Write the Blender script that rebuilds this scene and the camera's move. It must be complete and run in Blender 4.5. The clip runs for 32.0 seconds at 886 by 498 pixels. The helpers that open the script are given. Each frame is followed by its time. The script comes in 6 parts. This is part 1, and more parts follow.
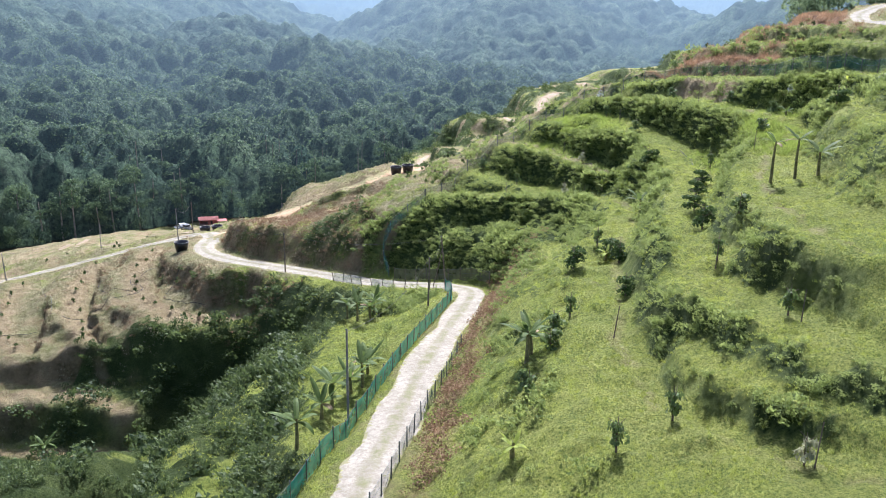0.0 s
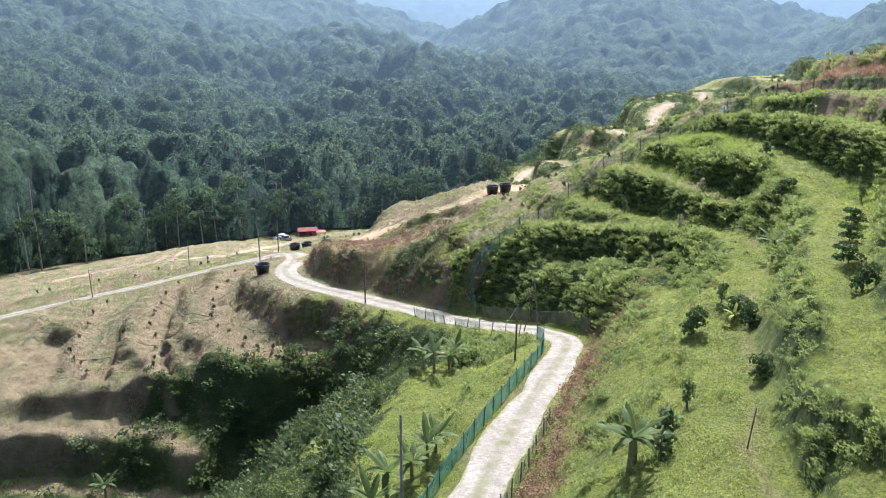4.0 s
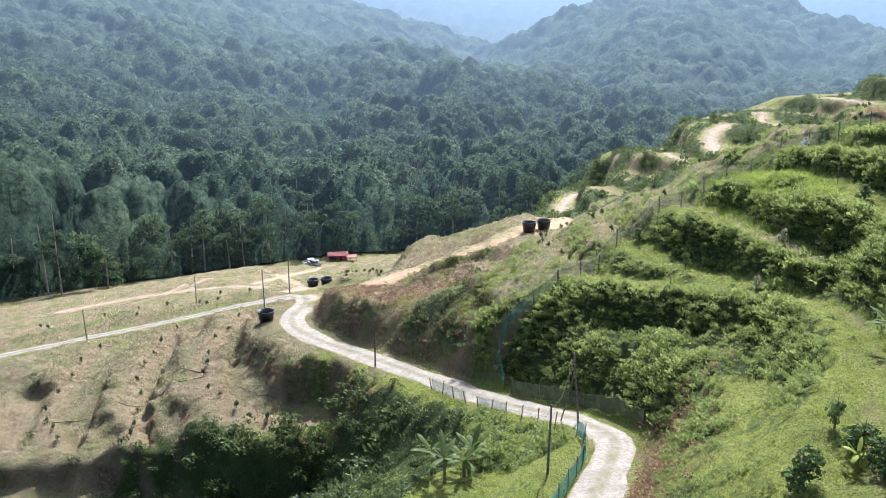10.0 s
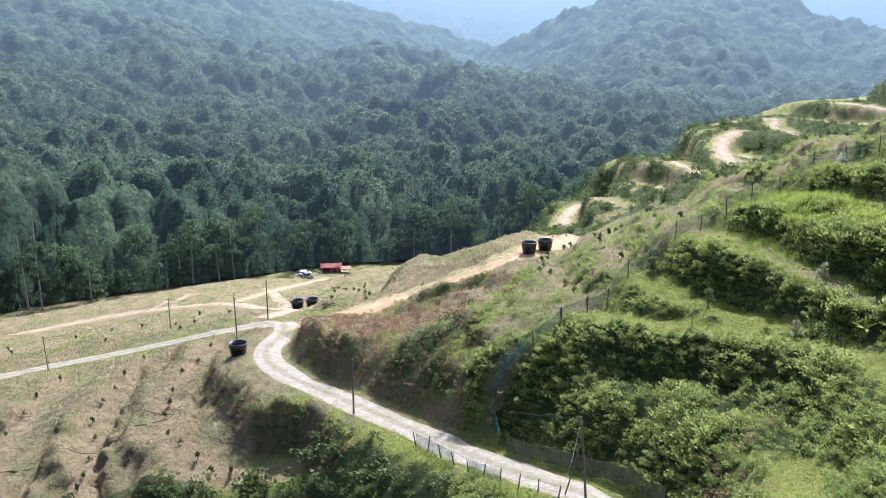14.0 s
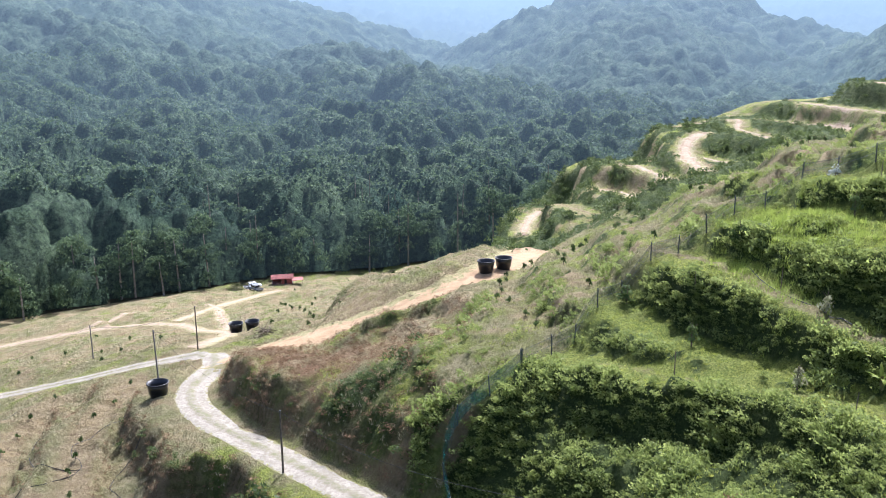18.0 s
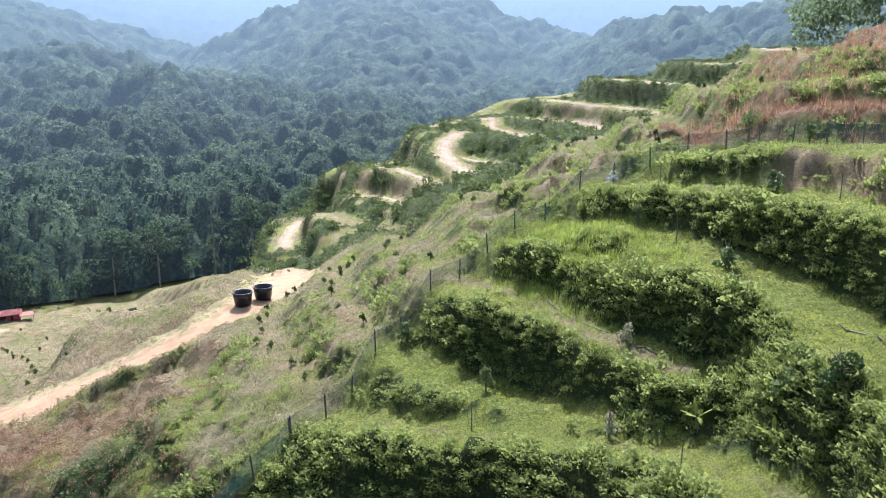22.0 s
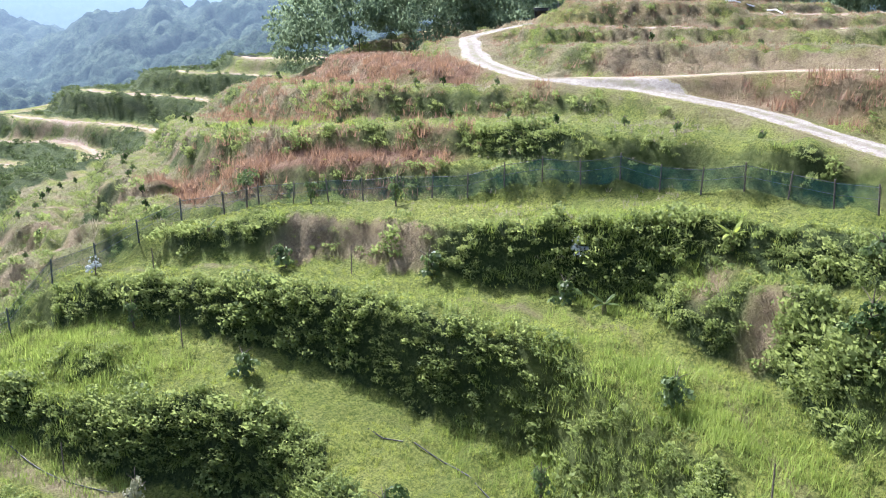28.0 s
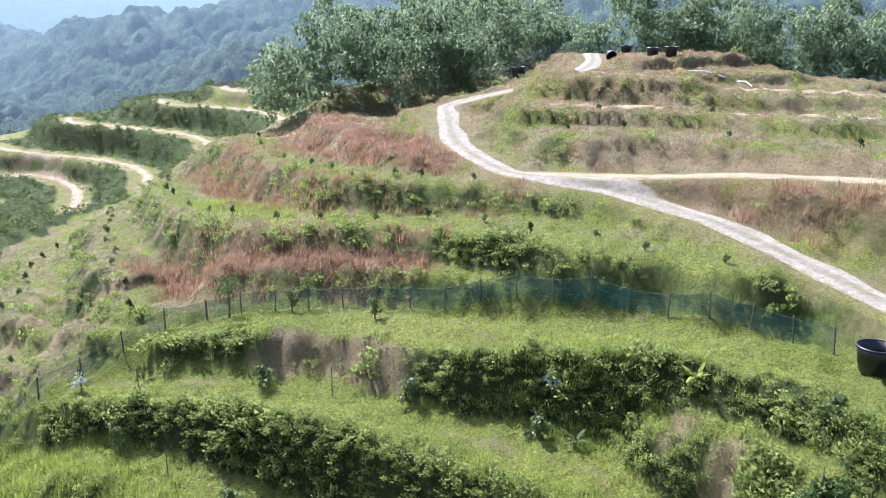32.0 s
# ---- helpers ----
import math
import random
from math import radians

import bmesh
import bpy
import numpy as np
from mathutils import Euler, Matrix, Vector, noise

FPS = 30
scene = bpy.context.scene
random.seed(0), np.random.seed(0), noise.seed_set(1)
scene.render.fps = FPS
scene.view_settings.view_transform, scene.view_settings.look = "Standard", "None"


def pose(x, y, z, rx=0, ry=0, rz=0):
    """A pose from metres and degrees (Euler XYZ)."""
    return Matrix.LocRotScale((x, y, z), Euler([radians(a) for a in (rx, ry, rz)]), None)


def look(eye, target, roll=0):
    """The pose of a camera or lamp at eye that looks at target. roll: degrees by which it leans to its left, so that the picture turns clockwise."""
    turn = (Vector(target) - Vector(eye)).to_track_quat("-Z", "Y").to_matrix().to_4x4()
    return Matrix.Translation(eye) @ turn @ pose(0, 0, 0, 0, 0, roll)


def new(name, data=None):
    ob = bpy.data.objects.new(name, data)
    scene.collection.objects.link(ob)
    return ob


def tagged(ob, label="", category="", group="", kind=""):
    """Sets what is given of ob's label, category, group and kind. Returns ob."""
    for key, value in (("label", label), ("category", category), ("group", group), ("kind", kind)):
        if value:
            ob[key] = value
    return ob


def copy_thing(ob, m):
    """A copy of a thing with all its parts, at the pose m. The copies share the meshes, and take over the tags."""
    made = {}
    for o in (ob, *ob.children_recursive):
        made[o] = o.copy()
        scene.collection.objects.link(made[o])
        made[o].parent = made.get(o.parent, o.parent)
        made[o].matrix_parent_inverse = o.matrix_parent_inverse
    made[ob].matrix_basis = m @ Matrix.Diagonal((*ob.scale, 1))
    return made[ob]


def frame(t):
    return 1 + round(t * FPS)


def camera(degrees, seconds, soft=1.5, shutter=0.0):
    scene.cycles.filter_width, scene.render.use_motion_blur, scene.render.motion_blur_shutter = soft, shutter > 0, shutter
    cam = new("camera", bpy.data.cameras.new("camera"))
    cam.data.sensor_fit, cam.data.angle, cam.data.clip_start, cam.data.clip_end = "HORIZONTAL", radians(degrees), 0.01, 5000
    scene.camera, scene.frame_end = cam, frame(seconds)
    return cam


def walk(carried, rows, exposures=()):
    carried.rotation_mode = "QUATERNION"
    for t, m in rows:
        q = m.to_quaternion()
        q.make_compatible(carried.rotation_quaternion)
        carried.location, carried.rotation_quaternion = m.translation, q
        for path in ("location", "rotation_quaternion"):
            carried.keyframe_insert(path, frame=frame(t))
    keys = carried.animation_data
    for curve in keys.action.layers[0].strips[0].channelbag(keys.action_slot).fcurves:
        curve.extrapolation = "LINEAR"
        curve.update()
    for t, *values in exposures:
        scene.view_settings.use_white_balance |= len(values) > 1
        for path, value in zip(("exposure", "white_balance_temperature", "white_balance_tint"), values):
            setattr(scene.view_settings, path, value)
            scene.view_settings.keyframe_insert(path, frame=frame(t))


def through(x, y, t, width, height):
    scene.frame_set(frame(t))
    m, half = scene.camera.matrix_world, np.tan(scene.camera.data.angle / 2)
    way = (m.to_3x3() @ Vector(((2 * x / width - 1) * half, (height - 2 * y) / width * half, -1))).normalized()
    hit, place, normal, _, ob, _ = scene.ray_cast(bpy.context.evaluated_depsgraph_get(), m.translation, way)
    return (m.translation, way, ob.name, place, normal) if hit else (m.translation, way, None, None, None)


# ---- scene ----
cam = camera(56.0, 32.0, soft=1.0)
PATH = [
    (0.0, (-4.37, -42.93, 22.24), (-2.415, -23.754, 16.914), 0.77),
    (0.5, (-4.06, -41.72, 22.27), (-2.140, -22.543, 16.935), 0.61),
    (1.0, (-3.77, -40.45, 22.32), (-1.867, -21.261, 17.000), 0.53),
    (1.5, (-3.46, -39.13, 22.35), (-1.758, -19.918, 17.045), 0.48),
    (2.0, (-3.18, -37.76, 22.38), (-1.486, -18.542, 17.102), 0.44),
    (2.5, (-2.88, -36.45, 22.36), (-2.097, -17.174, 17.093), 0.29),
    (3.0, (-2.61, -35.10, 22.35), (-3.182, -15.807, 17.111), 0.13),
    (3.5, (-2.38, -33.72, 22.37), (-2.963, -14.424, 17.149), 0.12),
    (5.5, (-1.81, -28.36, 22.37), (-2.399, -9.026, 17.272), 0.05),
    (6.0, (-1.70, -27.07, 22.34), (-2.273, -7.728, 17.271), 0.05),
    (6.5, (-1.57, -25.81, 22.32), (-2.147, -6.460, 17.287), 0.05),
    (7.0, (-1.46, -24.56, 22.34), (-2.041, -5.205, 17.339), 0.06),
    (7.5, (-1.37, -23.33, 22.39), (-1.943, -3.967, 17.405), 0.06),
    (8.0, (-1.29, -22.12, 22.44), (-1.856, -2.749, 17.479), 0.03),
    (8.5, (-1.20, -20.92, 22.49), (-1.757, -1.551, 17.547), 0.04),
    (9.0, (-1.09, -19.76, 22.53), (-1.813, -0.386, 17.603), 0.02),
    (9.5, (-0.98, -18.61, 22.55), (-2.592, 0.712, 17.642), 0.00),
    (10.0, (-0.88, -17.44, 22.56), (-2.502, 1.889, 17.677), 0.01),
    (10.5, (-0.82, -16.22, 22.59), (-2.438, 3.115, 17.722), 0.02),
    (11.0, (-0.75, -14.96, 22.61), (-2.376, 4.375, 17.752), -0.00),
    (11.5, (-0.69, -13.69, 22.64), (-2.321, 5.643, 17.785), -0.04),
    (12.0, (-0.63, -12.43, 22.65), (-2.271, 6.905, 17.812), -0.04),
    (12.5, (-0.58, -11.18, 22.63), (-2.236, 8.159, 17.807), -0.04),
    (13.0, (-0.54, -9.93, 22.61), (-2.201, 9.407, 17.793), -0.02),
    (13.5, (-0.50, -8.69, 22.59), (-2.164, 10.651, 17.774), -0.04),
    (14.0, (-0.47, -7.43, 22.56), (-2.140, 11.912, 17.746), -0.07),
    (14.5, (-0.43, -6.18, 22.52), (-2.098, 13.163, 17.702), -0.10),
    (16.5, (-0.09, -1.26, 22.42), (-1.780, 18.078, 17.604), -0.19),
    (17.0, (-0.00, 0.00, 22.40), (-1.109, 19.381, 17.586), -0.21),
    (17.5, (0.09, 1.27, 22.38), (-0.657, 20.664, 17.568), -0.19),
    (18.0, (0.19, 2.50, 22.36), (-0.562, 21.901, 17.555), -0.20),
    (18.5, (0.27, 3.73, 22.36), (-0.479, 23.130, 17.538), -0.17),
    (19.0, (0.35, 4.97, 22.36), (-0.276, 24.369, 17.542), -0.22),
    (19.5, (0.44, 6.20, 22.37), (0.345, 25.613, 17.548), -0.24),
    (20.0, (0.54, 7.43, 22.39), (0.448, 26.845, 17.569), -0.28),
    (20.5, (0.65, 8.66, 22.41), (0.568, 28.071, 17.582), -0.33),
    (21.0, (0.78, 9.88, 22.40), (0.790, 29.295, 17.583), -0.35),
    (21.5, (0.93, 11.11, 22.38), (3.193, 30.386, 17.554), -0.32),
    (22.0, (1.15, 12.33, 22.34), (5.967, 31.124, 17.505), -0.29),
    (22.5, (1.46, 13.52, 22.29), (8.102, 31.751, 17.434), -0.25),
    (23.0, (1.87, 14.69, 22.21), (9.972, 32.319, 17.351), -0.16),
    (23.5, (2.38, 15.81, 22.11), (11.869, 32.735, 17.254), -0.02),
    (24.0, (2.99, 16.87, 22.03), (13.643, 33.081, 17.172), 0.04),
    (24.5, (3.66, 17.78, 22.09), (15.080, 33.447, 17.176), 0.03),
    (26.5, (6.25, 20.20, 23.58), (18.917, 34.814, 18.489), -0.17),
    (27.0, (6.49, 20.24, 24.30), (20.109, 33.966, 19.210), -0.10),
    (27.5, (6.56, 20.15, 25.15), (20.610, 33.443, 20.059), -0.10),
    (28.0, (6.60, 20.08, 25.99), (20.939, 33.057, 20.906), -0.06),
    (28.5, (6.59, 20.05, 26.85), (21.097, 32.848, 21.760), 0.00),
    (29.0, (6.58, 20.04, 27.72), (21.151, 32.753, 22.634), 0.07),
    (29.5, (6.57, 20.04, 28.58), (21.176, 32.711, 23.491), 0.10),
    (30.0, (6.59, 20.03, 29.47), (21.205, 32.691, 24.368), 0.09),
    (30.5, (6.63, 20.01, 30.36), (21.252, 32.660, 25.251), 0.10),
    (31.0, (6.69, 20.00, 31.26), (21.317, 32.648, 26.151), 0.10),
    (31.5, (6.79, 20.02, 32.16), (21.421, 32.661, 27.048), 0.09),
    (32.0, (6.94, 20.06, 33.07), (21.569, 32.698, 27.944), 0.08),
]
walk(cam, [(t, look(eye, target, roll)) for t, eye, target, roll in PATH],
     [(0, 1.12, 5500, 16), (21, 1.14, 5500, 18), (25, 1.36, 5450, 20), (28, 1.38, 5400, 20), (32, 1.30, 5400, 20)])
# ---- light ----
SUN_AZ, SUN_EL = radians(14), radians(50)          # ahead and a little to the right
sun_way = Vector((math.sin(SUN_AZ) * math.cos(SUN_EL), math.cos(SUN_AZ) * math.cos(SUN_EL), math.sin(SUN_EL)))
world = bpy.data.worlds.new("sky")
scene.world = world
world.use_nodes = True
wt = world.node_tree
wt.nodes.clear()
sky = wt.nodes.new("ShaderNodeTexSky")
sky.sky_type, sky.sun_disc = "NISHITA", False
sky.sun_elevation, sky.sun_rotation = SUN_EL, SUN_AZ
sky.air_density, sky.dust_density, sky.ozone_density = 1.0, 6.0, 1.0
bg = wt.nodes.new("ShaderNodeBackground")
bg.inputs["Strength"].default_value = 0.125
wo = wt.nodes.new("ShaderNodeOutputWorld")
wt.links.new(sky.outputs[0], bg.inputs[0])
wt.links.new(bg.outputs[0], wo.inputs[0])
sun = new("sun", bpy.data.lights.new("sun", "SUN"))
sun.data.energy, sun.data.angle, sun.data.color = 5.0, radians(0.6), (1.0, 0.95, 0.87)
sun.matrix_world = look(sun_way * 100, (0, 0, 0))

# ---- the lie of the land: benches, tracks and edges (x, y, z), each with the half width of its flat ----
LINES = []


def line(half, *nodes):
    LINES.append((half, np.array(nodes, float)))
    return np.array(nodes, float)


ROAD = line(1.7, (-14, -60, 3.0), (-9.5, -30, 1.6), (-5.8, -12, 0.4), (-3.0, 0, -0.6), (0.4, 13.5, -1.7), (3.4, 24, -2.7), (5.7, 31, -3.4),
            (6.3, 35.5, -3.9), (4.2, 39.8, -4.7), (-0.7, 45.6, -6.4), (-7, 52.5, -7.6), (-14, 60, -8.6), (-20.5, 66.5, -9.5),
            (-25.5, 72.5, -10.1), (-27.4, 77.5, -10.4), (-27.2, 82, -10.6), (-28, 87, -11.0), (-31, 89.8, -11.6))
LANE = line(1.5, (-31, 89.5, -11.6), (-38, 90.5, -13.4), (-50, 92, -16.8), (-69, 95, -22), (-90, 94, -27), (-125, 88, -34))
SPUR = line(3.0, (-27, 86, -10.9), (-24, 84.5, -9.6), (-17, 83, -7.2), (-9, 84, -5.0), (-2, 87.5, -3.2), (2.5, 93, -2.4), (6, 103, -3.6), (8, 116, -6.0))
FARTRACK = line(2.0, (-33, 94, -12.5), (-33, 104, -15), (-36, 116, -18.5), (-45, 132, -24), (-58, 148, -28.5), (-78, 150, -31.5), (-110, 140, -36))
FARTRACK2 = line(2.0, (-56, 150, -28.5), (-57, 175, -34), (-56, 200, -39.5), (-52, 215, -42))
HILLROAD = line(1.6, (44, 12, 18.6), (48, 22, 18.9), (52, 29, 19.5), (54.5, 34, 20.2), (57, 41, 21.3), (58, 48, 22.0), (57.5, 57, 22.5), (62, 66, 23.5), (69.5, 73.5, 24.8),
                (73.5, 77, 25.2), (76.5, 75.5, 26.0), (83, 71.0, 27.4), (91, 71.5, 28.6), (98, 74.5, 29.4), (106, 79.5, 29.8), (114, 84, 29.5))
HILLROAD2 = line(1.5, (57.6, 56, 22.5), (60.5, 48, 22.8), (63.2, 41.5, 23.3), (65, 33, 23.6), (64, 20, 23.6))
# benches of the green slope
B1 = line(1.15, (5, 57, 1.3), (8, 54, 2.0), (10.6, 51.2, 2.5), (16.2, 46.8, 3.4), (20.3, 44, 3.9), (22.4, 38, 4.3), (20.4, 29, 4.6), (15.5, 19, 4.5), (12.6, 8, 4.6), (10.0, 0, 4.7), (9.2, -8.5, 4.8), (12, -13.5, 5.0), (20, -20, 5.6))
BELOW = line(0.6, (7.5, 49, -1.5), (10.5, 45.5, -0.5), (13.5, 41.5, 0.6), (15, 37, 1.3), (13.5, 31, 1.3))
B1U = line(0.7, (11.5, -3.8, 5.9), (11.9, -8.3, 6.0), (14, -11.6, 6.2), (17, -13.6, 6.4), (24, -17, 7))
B2 = line(1.5, (10.5, 60, 3.8), (12.5, 56, 3.3), (15.0, 52.5, 3.3), (18, 48.6, 3.5))
B3 = line(2.0, (14, 66.5, 6.6), (17.3, 61.5, 6.9), (18.9, 56.5, 6.9), (20.4, 52, 6.5), (23, 48, 5.8))
B4 = line(2.6, (21.5, 65, 9.4), (25.5, 61, 10.6), (27.3, 53, 10.0), (29.4, 45, 8.9), (29.0, 38, 8.4), (26.8, 32, 8.3), (21.5, 20, 8.0), (17.0, 10, 7.8), (14.8, 2, 7.6), (16.5, -2.5, 7.6), (19, -7, 7.8), (26, -14, 8.4))
B4N = line(1.4, (19.2, 65.5, 8.4), (22.0, 60, 9.3), (24.3, 54, 9.3))
B5 = line(2.5, (28, 67, 12.2), (32, 60.5, 12.9), (35.3, 52, 13.3), (36.3, 45, 13.2), (37.8, 38, 13.1), (36.0, 32, 12.4), (31.5, 27, 11.2), (26.8, 19, 10.5), (23.2, 8, 10.5), (21.8, -1, 10.6), (23, -8, 11), (28, -18, 12))
B5B = line(1.2, (40.6, 36, 15.3), (40.2, 30, 15.5), (37.5, 22, 15.2), (34, 10, 15))
B6 = line(3.1, (26, 79, 10.6), (30.5, 72.5, 13.3), (36.4, 63, 15.3), (40.2, 54.5, 15.9), (43, 46.5, 16.3), (45.6, 39, 17.2), (46.5, 31, 17.5), (44, 23, 17.6), (40, 10, 17.5), (34, -15, 18))
FOOT = line(0.9, (37.6, 62.6, 15.5), (41.2, 57.5, 15.9), (44, 51.6, 16.2), (46.8, 45.6, 16.6), (48.5, 39.2, 17.3), (49, 33.5, 17.6), (48.4, 30.5, 17.6))
# upper benches, past the net
B7 = line(0.9, (40.5, 69, 17.3), (43, 62, 17.8), (45.3, 55, 18.0), (47, 48, 18.3))
B8 = line(2.7, (57, 104, 16.6), (50.5, 92, 17.6), (46.4, 80, 18.4), (45.7, 70, 19.1), (48.2, 62, 19.7), (50.3, 54, 20.2), (51, 46, 20.4), (51.5, 38, 20.2))
B9 = line(2.3, (70, 104, 20.0), (62, 93, 20.9), (56.5, 82, 21.3), (53.3, 72, 21.6), (53.2, 66, 21.8), (54.5, 59, 22.0))
B10 = line(1.2, (74, 96, 22.8), (66.5, 85.5, 23.3), (60.5, 76, 23.4), (58.2, 67, 23.0))
# benches round the hilltop
C1 = line(2.7, (67, 58, 24.9), (70, 50, 24.8), (72, 42, 24.7), (72, 30, 24.5), (69, 15, 24.4))
C2 = line(2.9, (73, 64, 26.5), (77, 55, 26.4), (80, 45, 26.0), (81, 30, 25.7))
C3 = line(2.9, (80, 66, 28.3), (85, 58, 28.2), (90, 47, 27.0), (92, 30, 26.5))
C4 = line(2.9, (90, 65, 28.9), (97, 58, 28.6), (106, 50, 27.8), (115, 40, 26))
TOP = line(5.0, (99, 67, 29.6), (105, 66, 29.7))
# dry shoulder beside the fence, north of the green slope
D1 = line(1.2, (5, 62, 1.7), (3.2, 70, 0.8), (2.8, 80, -0.8), (5.5, 90, -1.9), (11, 104, -3.8))
D2 = line(1.2, (9.2, 66, 3.6), (8.4, 76, 2.6), (10, 88, 0.6), (14.5, 104, -2.2))
D3 = line(1.2, (14.8, 71, 6.2), (14.2, 82, 5.0), (17.5, 95, 2.2), (23.5, 112, -1.8))
D4 = line(1.2, (21, 75, 8.9), (22.5, 87, 8.0), (27, 100, 6.0), (33, 116, 2.6))
D5 = line(1.6, (27.5, 75.5, 11.6), (31, 84, 12.4), (36, 93, 12.0), (42, 103, 11.0), (50, 116, 8.4))
D6 = line(1.6, (34.5, 72.5, 14.4), (38.5, 82, 15.0), (44, 94, 14.5), (53, 110, 12.4))
D0 = line(1.6, (-3, 68, -2.0), (-3.5, 76, -2.6))
BRUSH = line(2.4, (-8, 71, -4.0), (-14, 70, -5.0), (-18, 76, -6.2), (-20, 81, -7.2))
PAD = line(1.3, (-30.3, 74.8, -10.5), (-30.8, 78.8, -10.6))
# terraces left of the road and the gully below
E1 = line(1.3, (-20.5, 57, -14.0), (-24, 55.3, -13.8), (-28.5, 57.3, -13.7), (-32.2, 62, -13.5), (-34.8, 68, -13.3), (-36.5, 75, -12.9), (-36, 84, -12.6))
E2 = line(1.4, (-37.4, 55.3, -15.6), (-40.6, 61.5, -15.4), (-43.2, 68.6, -15.3), (-45.0, 75.7, -15.1), (-44.5, 84, -15.0))
E3 = line(1.6, (-46.5, 56.5, -17.2), (-48.3, 58, -17.0), (-51, 63.5, -17.0), (-54, 72.6, -17.0), (-56, 84, -18.0))
E4 = line(1.5, (-31, 45.0, -20.5), (-33.5, 46.8, -20.4), (-37, 49.2, -20.3), (-43.3, 49.6, -20.3), (-49.5, 48.8, -20.3), (-62, 46.5, -20.8))
ELIP = line(0.6, (-36, 57, -16.4), (-39.5, 57.4, -16.9), (-43, 56, -17.3), (-46, 54.8, -17.4), (-50, 53.6, -17.6))
BAREPAD = line(2.6, (-62, 66, -19.2), (-57.5, 67, -19.0), (-55, 62.5, -19.0), (-54.5, 57.5, -19.2))
E5 = line(1.8, (-30, 41.5, -24.2), (-37, 42.5, -24.3), (-43, 43.5, -24.5), (-54, 45, -25.5))
GULLY = line(1.2, (-9, 41, -10.6), (-15, 44.5, -15), (-21, 46.2, -20), (-25.5, 44.0, -23.5), (-28.5, 37.5, -26), (-36, 31, -27.5), (-60, 24, -31), (-110, 14, -38))
GREENBANK = line(1.5, (-4.0, 2, -1.8), (-6, 18, -3.6), (-4.5, 30, -5.0), (-1.2, 37.5, -6.0))
GREENLOW = line(2.6, (-16, 0, -9), (-17, 18, -11), (-13, 30, -10.6), (-9, 37, -9.5))
GREENDEEP = line(1.5, (-25.5, -6, -19), (-25, 8, -20), (-23.5, 18, -20.5), (-20.5, 26.5, -20.5), (-17.2, 33.5, -18.5))
LOWW = line(3.0, (-42, -20, -24), (-45, 10, -25), (-50, 22, -27))
# the dry valley side
V1 = line(2.0, (-20, 98, -11), (-22, 112, -14.5), (-30, 135, -21), (-40, 165, -30))
V2 = line(2.0, (-8, 104, -7.2), (-8, 125, -12.5), (-16, 155, -23), (-24, 190, -33), (-36, 225, -42))
V3 = line(2.0, (-42, 104, -17), (-60, 116, -22.5), (-85, 118, -28))
V4 = line(2.0, (2, 130, -9.5), (0, 160, -18), (-4, 200, -30), (-10, 235, -40))
V5 = line(2.0, (-70, 190, -38), (-90, 180, -39), (-120, 165, -41))
EDGE = line(3.0, (-150, 160, -44), (-115, 192, -45), (-85, 218, -46), (-58, 240, -47), (-30, 248, -47), (-8, 252, -45), (12, 245, -38), (26, 236, -33), (40, 228, -30))
# scarred knoll with contour benches further along the ridge
K1 = line(1.6, (9.4, 159.6, -13.6), (12.1, 177.5, -14.3), (15.3, 189.3, -15.0), (17.5, 169.0, -9.4), (20.9, 153.5, -8.1))
K2 = line(1.6, (26.7, 183.0, -8.9), (30.6, 172.2, -7.6), (31.8, 158.7, -6.8))
K2B = line(1.6, (33.7, 197.0, -5.7), (34.9, 182.5, -3.5), (36.4, 171.0, -3.5), (37.7, 155.3, -2.7))
K3 = line(2.0, (42.5, 156.0, -0.8), (43.4, 170.3, -1.0), (45.1, 182.3, -0.3), (48.3, 191.8, 1.0), (52.9, 198.8, 1.9))
K3B = line(1.4, (48.4, 183.5, -1.7), (50.0, 174.7, -1.5), (51.4, 166.9, -1.0))
K3C = line(1.7, (51.9, 215.6, 1.5), (58.8, 215.9, 2.8), (64.2, 210.1, 3.9), (61.7, 200.4, 2.5), (63.6, 189.2, 2.0), (64.9, 178.1, 2.5))
K4 = line(2.3, (66, 150, 3.4), (78, 172, 3.8), (80, 190, 3.9), (74, 200, 3.9), (73, 220, 3))
K5 = line(2.3, (74, 140, 7.5), (84, 158, 8), (86, 176, 8), (80, 205, 8), (84, 224, 7))
K6 = line(2.3, (86, 138, 12.3), (96, 156, 12.5), (98, 172, 12.8), (92, 197, 13.2), (98, 215, 12.5))
K7 = line(2.3, (98, 132, 16.8), (107, 150, 17), (109, 165, 17.1), (105, 181, 17.2), (112, 198, 16.8))
K8 = line(2.3, (106, 124, 20.5), (114, 142, 20.6), (116, 158, 20.6), (113, 172, 20.4), (122, 186, 20))
# ground behind and around
BACK1 = line(3.0, (90, 105, 24), (112, 112, 26.5), (145, 125, 28))
BACK2 = line(4.0, (150, 60, 24), (155, 20, 20), (150, -40, 18))
BACK3 = line(4.0, (60, -20, 24), (70, -60, 26), (30, -80, 14), (0, -90, 6), (-40, -80, -16), (-100, -60, -34))
BACK4 = line(4.0, (110, 0, 25), (100, -30, 25))


# where the straw begins, north of the green slope
FENCE_X = np.array([-200, -60, -42, -33, -25, -20, -10, -3, 0, 5, 9, 15, 22, 31, 36, 45, 60, 80, 300])
FENCE_Y = np.array([40, 48, 44, 50, 53, 57, 54, 49, 52, 56.5, 60.5, 64.5, 67.5, 68, 65.5, 62, 68, 90, 100])


